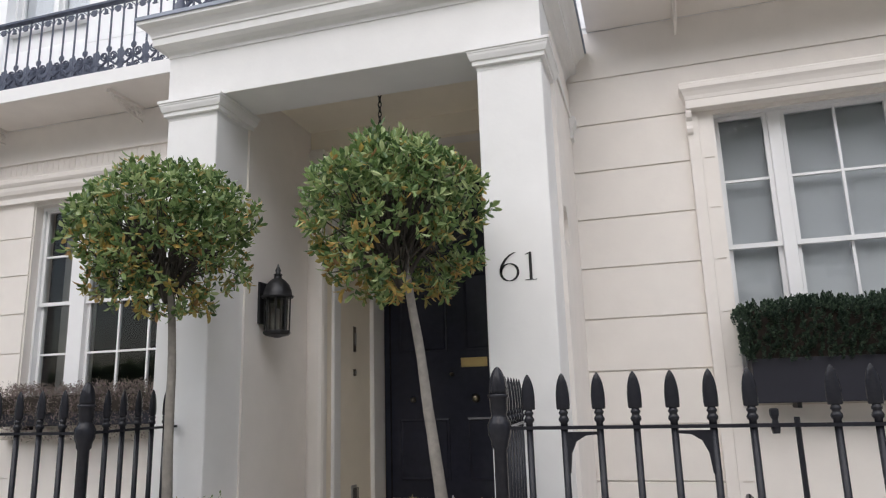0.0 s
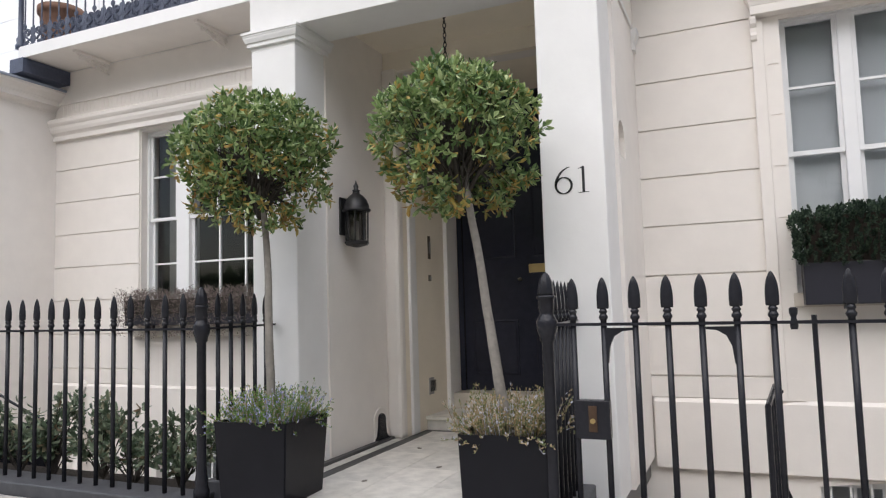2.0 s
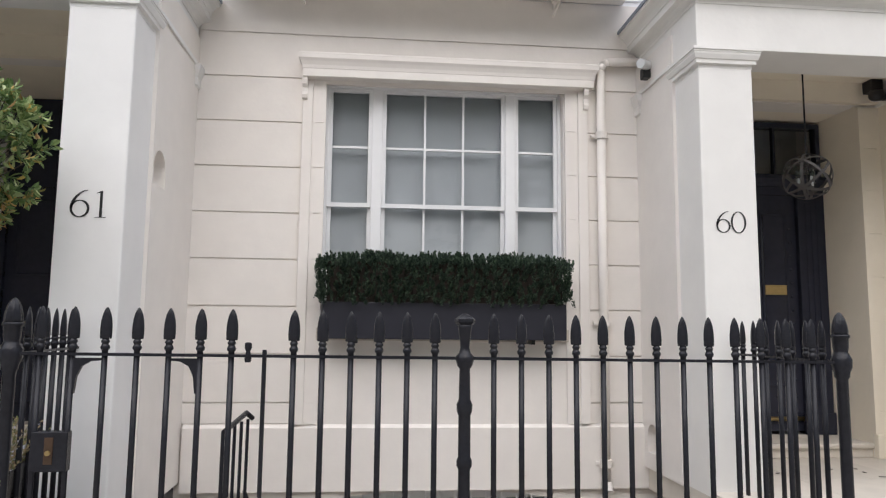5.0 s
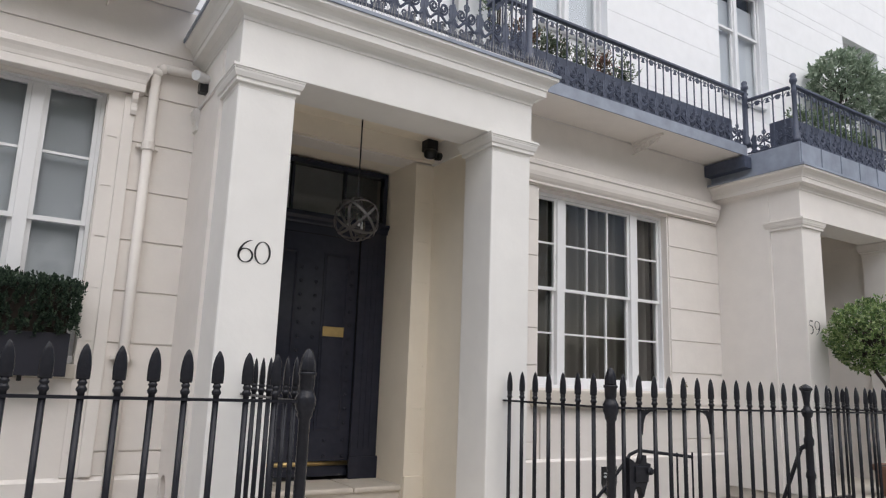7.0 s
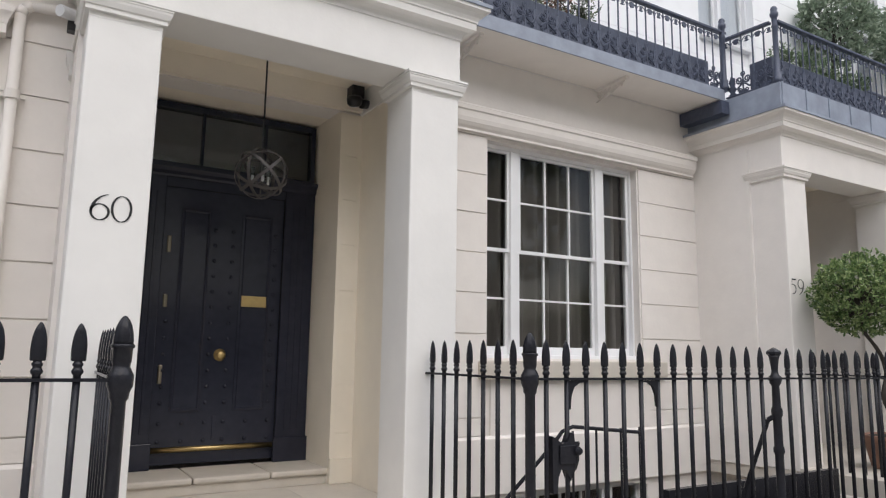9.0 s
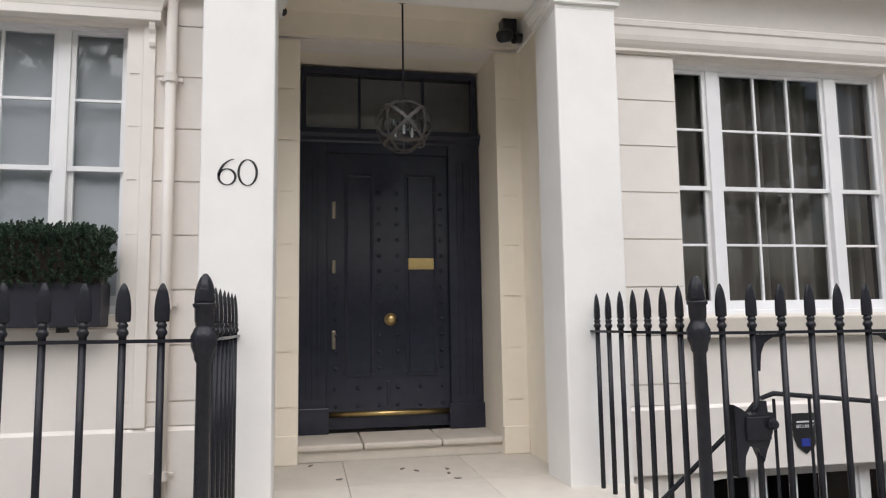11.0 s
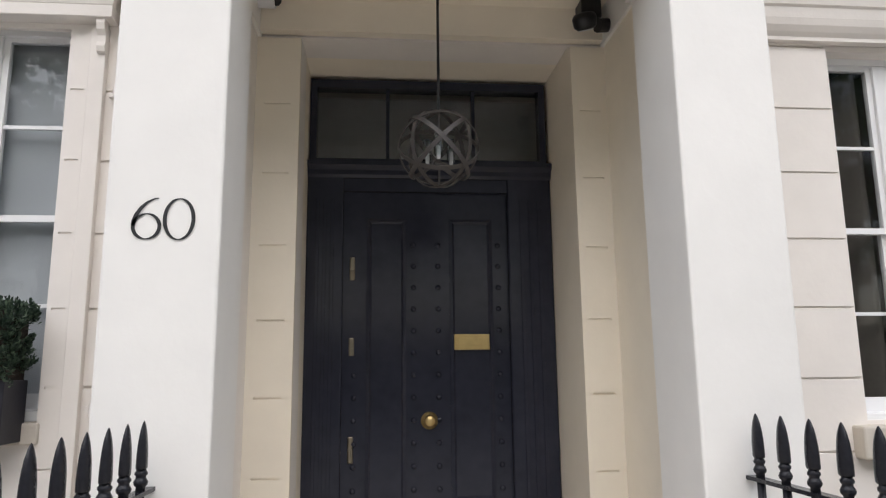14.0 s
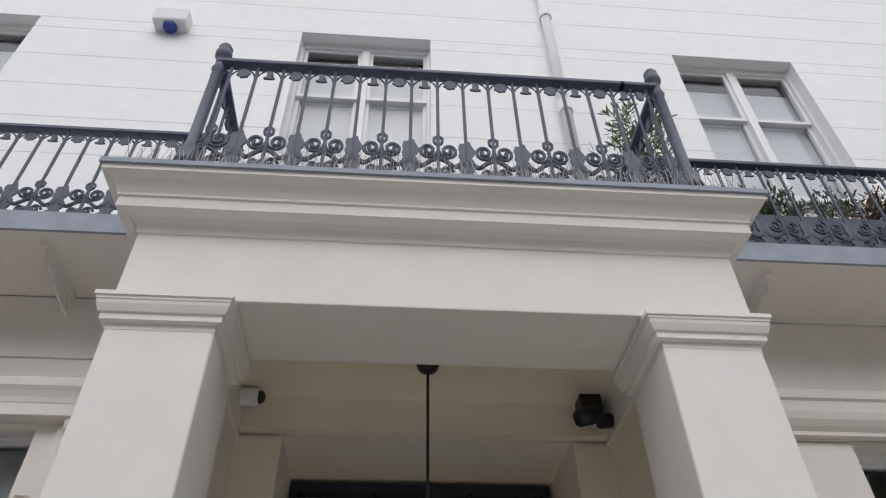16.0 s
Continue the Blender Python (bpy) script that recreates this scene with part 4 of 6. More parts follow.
tagged(part("porch_base", B(P60 - 1.44, P60 + 1.44, 3.43, 6.7, -0.2, 0.012), STONE), "stone base under the porch floor", kind="structure")
tagged(part("porch_base", B(P61 - 1.5, P61 + 1.5, 3.43, 7.5, -0.3, -0.108), SLATE), "stone base under the porch floor", kind="structure")
tagged(part("porch_base", B(P59 - 1.44, P59 + 1.44, 3.43, 7.3, -0.2, -0.03), STONE), "stone base under the porch floor", kind="structure")
paved("porch_floor", P60 - 1.44, P60 + 1.44, 3.42, 6.16, 0.05, 0.96, 0.92, STONE, "large pale limestone porch slabs", seed=3)
paved("porch_floor", -2.88, -1.0, 3.92, 6.5, -0.07, 0.47, 0.516, MARBLE, "veined white marble porch tiles", seed=4)
paved("porch_floor_edge", -3.15, -0.9, 3.4, 3.8, -0.07, 0.9, 0.4, MARBLE, "white marble threshold slabs", seed=5)
band = thing("porch_floor_band", "dark stone border bands in the marble floor", kind="structure")
part("band", B(-3.145, -0.9, 3.805, 3.915, -0.12, -0.071), SLATE, band)
part("skirt", B(-3.148, -3.085, 3.92, 6.5, -0.12, -0.045, bevel=0.004), SLATE, band)
part("strip", B(-3.083, -2.99, 3.92, 6.5, -0.12, -0.07), MARBLE, band)
part("band", B(-2.986, -2.884, 3.92, 6.5, -0.12, -0.071), SLATE, band)
part("band", B(-3.145, -1.0, 6.504, 6.578, -0.12, -0.071), SLATE, band)
paved("porch_floor", P59 - 1.44, P59 + 1.44, 3.42, 6.8, 0.0, 0.9, 0.8, STONE, "pale stone porch slabs", seed=6)

# ceiling lantern of bronze hoops
l = thing("pendant_lantern", "bronze hoop sphere lantern on a thin rod", "pendant light", at=(5.15, 5.64, 2.72))
part("ceiling_rose", lathe(bmesh.new(), [(0.012, 1.02), (0.05, 1.04), (0.065, 1.075), (0.066, 1.1)], 18), DARKMETAL, l, smooth=True)
part("rod", rod(bmesh.new(), (0, 0, 0.2), (0, 0, 1.05), 0.008, seg=8), DARKMETAL, l)


def hoop(R, w, m, parent, mat):
    bm = bmesh.new()
    n = 36
    rings = []
    for i in range(n):
        a = 2 * math.pi * i / n
        rings.append([bm.verts.new(((R + dr) * math.cos(a), (R + dr) * math.sin(a), dz)) for dr, dz in ((0, -w), (0, w), (-0.005, w), (-0.005, -w))])
    for i in range(n):
        p, q = rings[i], rings[(i + 1) % n]
        for k in range(4):
            bm.faces.new((p[k], q[k], q[(k + 1) % 4], p[(k + 1) % 4]))
    part("hoop", bm, mat, parent, at=m, smooth=False)


for k, axis in enumerate(((1, 0, 1), (1, 0, -1), (0, 1, 1), (0, 1, -1), (1, 1, 0), (1, -1, 0))):
    hoop(0.225 - 0.002 * k, 0.0125, Vector(axis).to_track_quat("Z", "Y").to_matrix().to_4x4(), l, BRONZE)
for k in range(3):
    a = 2.1 * k + 0.4
    x, y = 0.075 * math.cos(a), 0.075 * math.sin(a)
    part("glass_tube", lathe(bmesh.new(), [(0.024, -0.06), (0.024, 0.06)], 14, (x, y, 0)), GLASS, l)
    part("candle", rod(bmesh.new(), (x, y, -0.08), (x, y, -0.01), 0.011, seg=10), PLASTIC, l, "ivory candle sleeve")
part("arm", tube(bmesh.new(), [(0.075, 0.03, -0.09), (-0.03, 0.07, -0.09), (-0.03, -0.07, -0.09), (0.075, 0.03, -0.09)], 0.006), BRONZE, l)
part("stem", rod(bmesh.new(), (0, 0, -0.2), (0, 0, 0.23), 0.006, seg=8), BRONZE, l)

s = thing("flood_light", "black flood light on the porch wall", "light fitting", at=(6.14, 5.98, 3.73))
part("mounting_box", B(-0.06, 0.07, -0.04, 0.1, -0.03, 0.1, bevel=0.008), DARKMETAL, s)
part("swivel", rod(bmesh.new(), (0.03, -0.06, -0.1), (0.1, -0.03, -0.08), 0.045, seg=12), DARKMETAL, s)
h = part("head", lathe(bmesh.new(), [(0.05, -0.02), (0.07, 0.0), (0.075, 0.05), (0.06, 0.075), (0.02, 0.085)], 18), DARKMETAL, s, at=pose(-0.06, -0.1, -0.13, 25, -15, 0), smooth=True)
part("lens", lathe(bmesh.new(), [(0.046, -0.026), (0.046, -0.021)], 18), PLASTIC, h, "pale glass lens")
c = thing("security_camera", "white dome security camera in the porch corner", "camera", "security cameras", at=(4.14, 5.98, 3.76))
part("housing", rod(bmesh.new(), (-0.06, 0, 0), (0.05, 0, 0), 0.055, seg=18), PLASTIC, c, smooth=False)
part("dome", lathe(bmesh.new(), [(0.04, 0.0), (0.036, 0.02), (0.02, 0.034), (0.002, 0.038)], 16), DARKMETAL, c, "dark lens dome", at=pose(0.05, 0, 0, 0, 90, 0), smooth=True)
c = thing("security_camera", "white bullet security camera on the porch side", "camera", "security cameras", at=(3.66, 5.75, 3.78))
part("housing", rod(bmesh.new(), (-0.09, -0.08, -0.02), (0.02, 0.02, 0.0), 0.045, seg=16), PLASTIC, c)
part("mount", B(-0.03, 0.08, 0.0, 0.1, -0.12, -0.02, bevel=0.01), DARKMETAL, c, "dark grey mount")
c = thing("wall_intercom", "slim dark intercom slot beside the door", "intercom", at=(4.315, 6.45, 1.75))
part("plate", B(-0.02, 0.006, -0.012, 0.012, -0.14, 0.14, bevel=0.002), DARKMETAL, c)

# ---- number 61: door and recess ----
recess(-3.0, -1.2, -2.92, -1.24, 7.4, -0.1, 3.76)
YD = 7.44
d = thing("door_2", "black gloss front door of number 61 with brass letterbox", "door", kind="structure")
leaf = part("door_leaf", B(-2.84, -1.3, YD, YD + 0.08, 0.25, 2.75), DOOR, d)
part("door_frame", box(box(box(bmesh.new(), -2.9, -2.84, YD - 0.05, YD + 0.06, 0.25, 2.75), -1.3, -1.24, YD - 0.05, YD + 0.06, 0.25, 2.75), -2.9, -1.24, YD - 0.05, YD + 0.06, 2.75, 2.84), DOOR, d)
part("fanlight_panel", B(-2.9, -1.24, YD, YD + 0.04, 2.84, 3.75), DOOR, d)
for a, b in ((-2.72, -2.2), (-1.96, -1.44)):
    for z0, z1 in ((0.45, 1.05), (1.8, 2.6)):
        bm = moulding(bmesh.new(), a, b, z0, z1, [(0.02, 0), (0.02, 0.015), (0.0, 0.022), (-0.015, 0.01)], True)
        part("panel", bm, DOOR, leaf, at=Matrix(((1, 0, 0, 0), (0, 0, -1, YD), (0, 1, 0, 0), (0, 0, 0, 1))))
part("letterbox", B(-2.03, -1.74, YD - 0.015, YD, 1.6, 1.7, bevel=0.004), BRASS, leaf, "dull brass letterbox")
for x, z, r in ((-1.88, 1.27, 0.045), (-2.585, 1.27, 0.03), (-2.14, 1.53, 0.022)):
    part("door_knob", lathe(bmesh.new(), [(r, 0), (r * 0.5, 0.015), (r * 0.9, 0.035), (r * 0.6, 0.055), (0.003, 0.06)], 16), CHROME, leaf, at=pose(x, YD, z, 90, 0, 0), smooth=True)
w = thing("wall_pilasters", "cream rounded pilaster and panelled jamb of the recess", kind="structure")
part("pilaster", B(-3.16, -2.985, 6.02, 6.16, -0.07, 3.75, bevel=0.04), CREAM, w)
part("jamb", B(-3.02, -2.965, 6.24, 6.4, -0.07, 3.75, bevel=0.015), WHITE, w)
part("jamb", B(-2.97, -2.9, 7.08, 7.39, 0.08, 3.75, bevel=0.012), WHITE, w)
for z, h, m, lab in ((1.9, 0.26, CHROME, "brushed steel intercom panel"), (1.56, 0.07, CHROME, "small steel keypad"), (0.38, 0.18, SILVER, "small square wall vent")):
    q = thing("wall_panel_fitting", lab + " on the door recess wall", "intercom" if z > 1 else "vent", at=(-2.985, 6.74, z))
    wide = 0.045 if z > 1 else 0.1
    part("plate", B(-0.02, 0.02, -wide, wide, -h / 2, h / 2, bevel=0.003), m, q)
    if z > 1:
        part("face", B(0.02, 0.024, -0.02, 0.02, -h / 4, h / 4), SILVER, q)
    else:
        for k in range(5):
            part("slot", B(0.02, 0.024, -0.07 + 0.03 * k, -0.055 + 0.03 * k, -h / 3, h / 3), DARKMETAL, q)
q = thing("boot_scraper_niche", "arched boot scraper recess in the porch wall", "boot scraper", at=(-3.15, 5.86, -0.07))
pts = [(0.13 * math.cos(a), 0.2 + 0.13 * math.sin(a)) for a in np.linspace(0, math.pi, 11)] + [(-0.13, 0), (0.13, 0)]
bm = bmesh.new()
bm.faces.new([bm.verts.new((0.004, y, z)) for y, z in pts])
part("recess", bm, CREAM, q)
bell = [(1.25 * y, 1.2 * z) for y, z in [(-0.12, 0.0), (-0.1, 0.02), (-0.065, 0.06), (-0.05, 0.12), (-0.048, 0.19), (-0.03, 0.22), (0.0, 0.23), (0.03, 0.22), (0.048, 0.19), (0.05, 0.12), (0.065, 0.06), (0.1, 0.02), (0.12, 0.0)]]
part("scraper", extrude_x(bmesh.new(), 0.005, 0.03, bell), IRON, q, "black iron scraper")
rim = [(0.13 * math.cos(a), 0.2 + 0.13 * math.sin(a)) for a in np.linspace(0, math.pi, 15)]
part("arch_rim", tube(bmesh.new(), [(0.002, y, z) for y, z in [(0.13, 0.0)] + rim + [(-0.13, 0.0)]], 0.008, 6), CREAM, q)

# wall lantern
l = thing("wall_lantern", "black metal wall lantern with domed top", "wall lantern", at=(-3.0, 5.22, 1.825))
part("back_plate", B(-0.155, -0.13, -0.06, 0.06, 0.1, 0.45, bevel=0.006), DARKMETAL, l)
part("base", lathe(bmesh.new(), [(0.02, -0.02), (0.1, 0.0), (0.115, 0.015), (0.115, 0.03), (0.1, 0.04)], 8), DARKMETAL, l)
for k in range(8):
    a = math.pi / 8 + k * math.pi / 4
    x, y = 0.1 * math.cos(a), 0.1 * math.sin(a)
    part("glazing_bar", rod(bmesh.new(), (x, y, 0.03), (1.05 * x, 1.05 * y, 0.32), 0.007, seg=6), DARKMETAL, l)
part("glass", lathe(bmesh.new(), [(0.094, 0.04), (0.099, 0.31)], 8), glass_material("smoked_glass", (0.3, 0.3, 0.3)), l)
part("inner_core", rod(bmesh.new(), (0, 0, 0.03), (0, 0, 0.22), 0.02, seg=10), PLASTIC, l, "white lamp holder")
part("dome", lathe(bmesh.new(), [(0.13, 0.31), (0.135, 0.325), (0.12, 0.335), (0.115, 0.37), (0.095, 0.42), (0.06, 0.46), (0.035, 0.475), (0.03, 0.5), (0.04, 0.505), (0.018, 0.52), (0.025, 0.545), (0.012, 0.57), (0.003, 0.6)], 16), DARKMETAL, l, smooth=True)

# hanging chain of the porch lamp
ch = thing("lamp_chain", "dark chain hanging from the porch ceiling", "chain", at=(-2.1, 5.3, -0.12))
for k in range(24):
    z = 4.06 - 0.045 * k
    part("link", ring(bmesh.new(), 0.014, 0.028, z, 0.005), DARKMETAL, ch, at=pose(0, 0, 0, 0, 0, 90 * (k % 2)))
part("ceiling_rose", lathe(bmesh.new(), [(0.02, 4.03), (0.05, 4.05), (0.06, 4.08)], 14), DARKMETAL, ch)
part("lamp_body", lathe(bmesh.new(), [(0.02, 2.75), (0.1, 2.8), (0.11, 2.98), (0.05, 3.03), (0.01, 3.05)], 10), DARKMETAL, ch)


# ---- plants ----
def whorls(rng, tips, per, spread=0.03):
    out = []
    for p, d in tips:
        for _ in range(per):
            j = Vector((rng.uniform(-1, 1), rng.uniform(-1, 1), rng.uniform(-1, 1))) * spread
            out.append((p + j, d * 0.7))
    return out


def rosettes(rng, tips, per):
    """Leaves that spread in a whorl round each twig's tip."""
    out = []
    for p, d in tips:
        d = (d + Vector((rng.uniform(-1, 1), rng.uniform(-1, 1), rng.uniform(-0.6, 1))) * 0.45).normalized()
        u = d.orthogonal().normalized()
        w = d.cross(u)
        turn = rng.uniform(0, 6.28)
        for k in range(per):
            a, tilt = turn + 2.4 * k, rng.uniform(0.5, 1.5)
            q = d * math.cos(tilt) + (u * math.cos(a) + w * math.sin(a)) * math.sin(tilt)
            out.append((p - d * 0.012 * k * 0.6, q))
    return out


def ball_tips(rng, n, centre, rx, ry, rz, lump=0.17, deep=0.45):
    tips = []
    for _ in range(n):
        v = Vector((rng.gauss(0, 1), rng.gauss(0, 1), rng.gauss(0, 1))).normalized()
        k = 1 + lump * noise.noise(v * 2.3 + Vector(centre)) + 0.5 * lump * noise.noise(v * 6 + Vector(centre))
        k *= 1 - deep * rng.random() ** 2.2
        tips.append((Vector((centre[0] + v.x * rx * k, centre[1] + v.y * ry * k, centre[2] + v.z * rz * k)), v))
    return tips


def stem(bm, pts, r0, r1, seg=12):
    """A smooth tapering stem through the points, slightly uneven."""
    fine = []
    for i, (p, q) in enumerate(zip(pts, pts[1:])):
        before, after = pts[max(0, i - 1)], pts[min(len(pts) - 1, i + 2)]
        for k in range(5):
            f = k / 5
            u, v = (q - before) / 2, (after - p) / 2
            fine.append(p * (2 * f ** 3 - 3 * f ** 2 + 1) + u * (f ** 3 - 2 * f ** 2 + f) + q * (3 * f ** 2 - 2 * f ** 3) + v * (f ** 3 - f ** 2))
    fine.append(pts[-1])
    rings = []
    for i, c in enumerate(fine):
        r = r0 + (r1 - r0) * i / (len(fine) - 1)
        rings.append([bm.verts.new(c + Vector((math.cos(a), math.sin(a), 0)) * r * (1 + 0.12 * noise.noise(Vector((math.cos(a), math.sin(a), i * 0.35)) + pts[0]))) for a in (2 * math.pi * k / seg for k in range(seg))])
    for a, b in zip(rings, rings[1:]):
        for k in range(seg):
            bm.faces.new((a[k], a[(k + 1) % seg], b[(k + 1) % seg], b[k]))


def topiary(name, label, category, group, base, trunk, centre, r, mat, bark, seed, n=820, per=7, leaf=0.068, wide=0.028, thick=0.034, old=None):
    t = thing(name, label, category, group, at=base)
    rng = random.Random(seed)
    b = Vector(base)
    bm = bmesh.new()
    pts = [Vector(p) - b for p in trunk]
    stem(bm, pts, thick, 0.6 * thick)
    part("trunk", bm, bark, t, smooth=True)
    c = Vector(centre) - b
    tips = ball_tips(rng, n, c, *r)
    bm = bmesh.new()
    if old:
        # thin out the lower half, so that limbs and gaps show
        tips = [(p, v) for p, v in tips if not ((p.z - c.z) / r[2] < 0.15 and noise.noise(p * 4.5 + b) < -0.12) and rng.random() > 0.3 * (0.1 - (p.z - c.z) / r[2])]
        fork = c + Vector((0.02, 0, -r[2] * 0.8))
        for k in range(6):
            a = 2.4 * k
            m = fork + Vector((math.cos(a) * 0.14, math.sin(a) * 0.14, 0.2 + 0.05 * (k % 3)))
            e = c + Vector((math.cos(a + 0.4) * r[0] * 0.62, math.sin(a + 0.4) * r[1] * 0.62, r[2] * (0.15 * (k % 4) - 0.15)))
            rod(bm, fork, m, 0.017, 0.013, 6, False)
            rod(bm, m, e, 0.013, 0.005, 6, False)
    for p, v in tips[::5]:
        q = c + Vector((p.x - c.x, p.y - c.y, 0)) * 0.25 + Vector((0, 0, r[2] * rng.uniform(-0.6, 0.1)))
        m = q.lerp(p, 0.5) + Vector((rng.uniform(-1, 1), rng.uniform(-1, 1), rng.uniform(-1, 1))) * 0.05
        rod(bm, q, m, thick * 0.2, thick * 0.13, 5, False)
        rod(bm, m, p, thick * 0.13, thick * 0.06, 4, False)
    tagged(part("twig_growth", bm, BARKD, t), kind="stuff")
    fresh, faded = [], []
    for tip in tips:
        low = 0.15 - (tip[0].z - c.z) / r[2]
        share = 0.09 + (0.6 * max(0, low) if rng.random() < 0.6 else 0)
        for q in rosettes(rng, [tip], per):
            (faded if old and rng.random() < share else fresh).append(q)
    leaf_mesh(rng, fresh, leaf, wide, mat, "crown", t, loose=0.22, keep=1.0, up=0.1)
    if faded:
        leaf_mesh(rng, faded, leaf, wide, old, "faded_leaves", t, "yellow and brown ageing leaves", loose=0.22, keep=1.0, up=-0.2)
    return t


topiary("bay_tree", "clipped bay lollipop tree with some yellowing leaves", "tree", "topiary trees", (-2.93, 3.87, 0.5),
        [(-2.93, 3.87, 0.42), (-2.955, 3.88, 0.75), (-2.965, 3.88, 1.2), (-2.97, 3.88, 1.6), (-3.0, 3.88, 1.95), (-3.04, 3.88, 2.2)], (-3.06, 3.88, 2.36), (0.56, 0.56, 0.53), BAY, BARK, 11, n=1150, leaf=0.064, wide=0.027, old=BAYOLD)
topiary("bay_tree", "clipped bay lollipop tree on a leaning pale trunk", "tree", "topiary trees", (-1.12, 3.86, 0.5),
        [(-1.13, 3.86, 0.42), (-1.18, 3.87, 0.62), (-1.22, 3.87, 0.9), (-1.265, 3.88, 1.2), (-1.31, 3.88, 1.55), (-1.36, 3.88, 1.85), (-1.4, 3.88, 2.15)], (-1.44, 3.88, 2.33), (0.54, 0.54, 0.52), BAY, BARK, 12, n=1150, leaf=0.064, wide=0.027, thick=0.038, old=BAYOLD)
topiary("bay_tree", "dense clipped bay tree on a twisted trunk in a terracotta pot", "tree", "topiary trees", (12.3, 4.3, 0.4),
        [(12.3, 4.3, 0.3), (12.33, 4.3, 0.5), (12.1, 4.3, 0.8), (12.2, 4.3, 1.1), (12.05, 4.3, 1.35), (11.75, 4.3, 1.6), (11.8, 4.3, 1.9)], (11.78, 4.3, 1.99), (0.54, 0.52, 0.48), BAY, BARKD, 13, n=900, leaf=0.055, wide=0.026)
topiary("bay_tree", "dense clipped bay tree in a terracotta pot", "tree", "topiary trees", (14.0, 4.4, 0.4),
        [(14.0, 4.4, 0.3), (14.0, 4.4, 0.9), (13.95, 4.4, 1.5), (13.95, 4.4, 1.8)], (13.95, 4.4, 1.95), (0.6, 0.6, 0.5), BAY, BARKD, 14, n=800, leaf=0.055, wide=0.026)
for x, y in ((12.3, 4.3), (14.0, 4.4)):
    t = thing("terracotta_pot", "weathered terracotta plant pot", "plant pot", "terracotta pots", at=(x, y, 0.0))
    part("pot", lathe(bmesh.new(), [(0.25, 0.0), (0.27, 0.02), (0.33, 0.3), (0.35, 0.31), (0.35, 0.37), (0.33, 0.38), (0.31, 0.36)], 24), TERRA, t, smooth=True)
    part("soil", lathe(bmesh.new(), [(0.32, 0.35), (0.3, 0.362)], 20), SOIL, t)


def planter(x, y, rz, label, top=0.29, bot=0.255, h=0.56, seed=1, z=-0.068, bloom=LOBELIA, said="trailing blue lobelia with dry brown stems"):
    t = thing("planter", label, "planter", "black planters", at=(x, y, z))
    t.rotation_euler.z = radians(rz)
    bm = bmesh.new()
    rings = []
    for r, zz in ((bot, 0), (top, h), (top - 0.02, h), (top - 0.03, h - 0.05)):
        rings.append([bm.verts.new((sx * r, sy * r, zz)) for sx, sy in ((-1, -1), (1, -1), (1, 1), (-1, 1))])
    for a, b in zip(rings, rings[1:]):
        for i in range(4):
            bm.faces.new((a[i], a[(i + 1) % 4], b[(i + 1) % 4], b[i]))
    bm.faces.new(rings[0][::-1])
    bm.faces.new(rings[-1])
    bmesh.ops.bevel(bm, geom=[e for e in bm.edges if abs(e.verts[0].co.z - e.verts[1].co.z) > 0.3], offset=0.008, segments=2, affect="EDGES")
    part("tub", bm, PLANTER, t)
    part("soil", B(-top + 0.03, top - 0.03, -top + 0.03, top - 0.03, h - 0.06, h - 0.03), SOIL, t)
    u = thing("bedding_flowers", said, "flowers", "planter flowers", at=(x, y, z + h - 0.03))
    rng = random.Random(seed)
    spots, stems = [], bmesh.new()
    for _ in range(420):
        bx, by = rng.uniform(-0.25, 0.25), rng.uniform(-0.25, 0.25)
        out = Vector((bx, by, 0))
        tip = Vector((bx * 1.35 + rng.uniform(-0.05, 0.05), by * 1.35 + rng.uniform(-0.05, 0.05), rng.uniform(0.05, 0.24) - (0.12 if out.length > 0.24 and rng.random() < 0.5 else 0)))
        rod(stems, (bx, by, -0.01), tip, 0.0025, 0.0015, 3, False)
        for k in range(13):
            f = rng.uniform(0.3, 1.08)
            spots.append((Vector((bx, by, 0)).lerp(tip, f), Vector((bx, by, 0.3)).normalized()))
    tagged(part("stem_growth", stems, bloom, u), kind="stuff")
    leaf_mesh(rng, spots, 0.022, 0.011, bloom, "foliage", u)
    return t


planter(-2.93, 3.87, 4, "tall black square planter with a bay tree", seed=21)
planter(-1.11, 3.85, 4, "tall black square planter with a leaning bay tree", top=0.275, seed=22, bloom=DRYBLOOM, said="fading bedding flowers with dry tan stems")


def window_box(x0, x1, y0, y1, z0, z1, label):
    t = thing("window_box", label, "window box", "window boxes")
    part("trough", B(x0, x1, y0, y1, z0, z1, bevel=0.006), BOXGREY, t)
    part("soil", B(x0 + 0.02, x1 - 0.02, y0 + 0.02, y1 - 0.02, z1, z1 + 0.01), SOIL, t)
    for x in (x0 + 0.3, x1 - 0.3):
        part("bracket", B(x - 0.015, x + 0.015, y0 + 0.05, WALL, z0 - 0.04, z0), DARKMETAL, t)
    return t


window_box(0.67, 2.895, 5.87, 6.12, 1.17, 1.5, "long dark grey window box under the window")
h = thing("box_hedge", "dense dark green clipped box plants in the window box", "hedge")
rng = random.Random(5)


def sprig(rng, out, p, d, long, per):
    """Pairs of small leaves up an upright shoot."""
    d = (d + Vector((rng.uniform(-1, 1), rng.uniform(-1, 1), 0)) * 0.25).normalized()
    u = d.orthogonal().normalized()
    w = d.cross(u)
    for k in range(per):
        f, a = (k + 0.5) / per, 1.57 * k + rng.uniform(-0.5, 0.5)
        spread = 1.0 - 0.65 * f
        out.append((p + d * long * f, d * (0.45 + 0.8 * f) + (u * math.cos(a) + w * math.sin(a)) * spread))


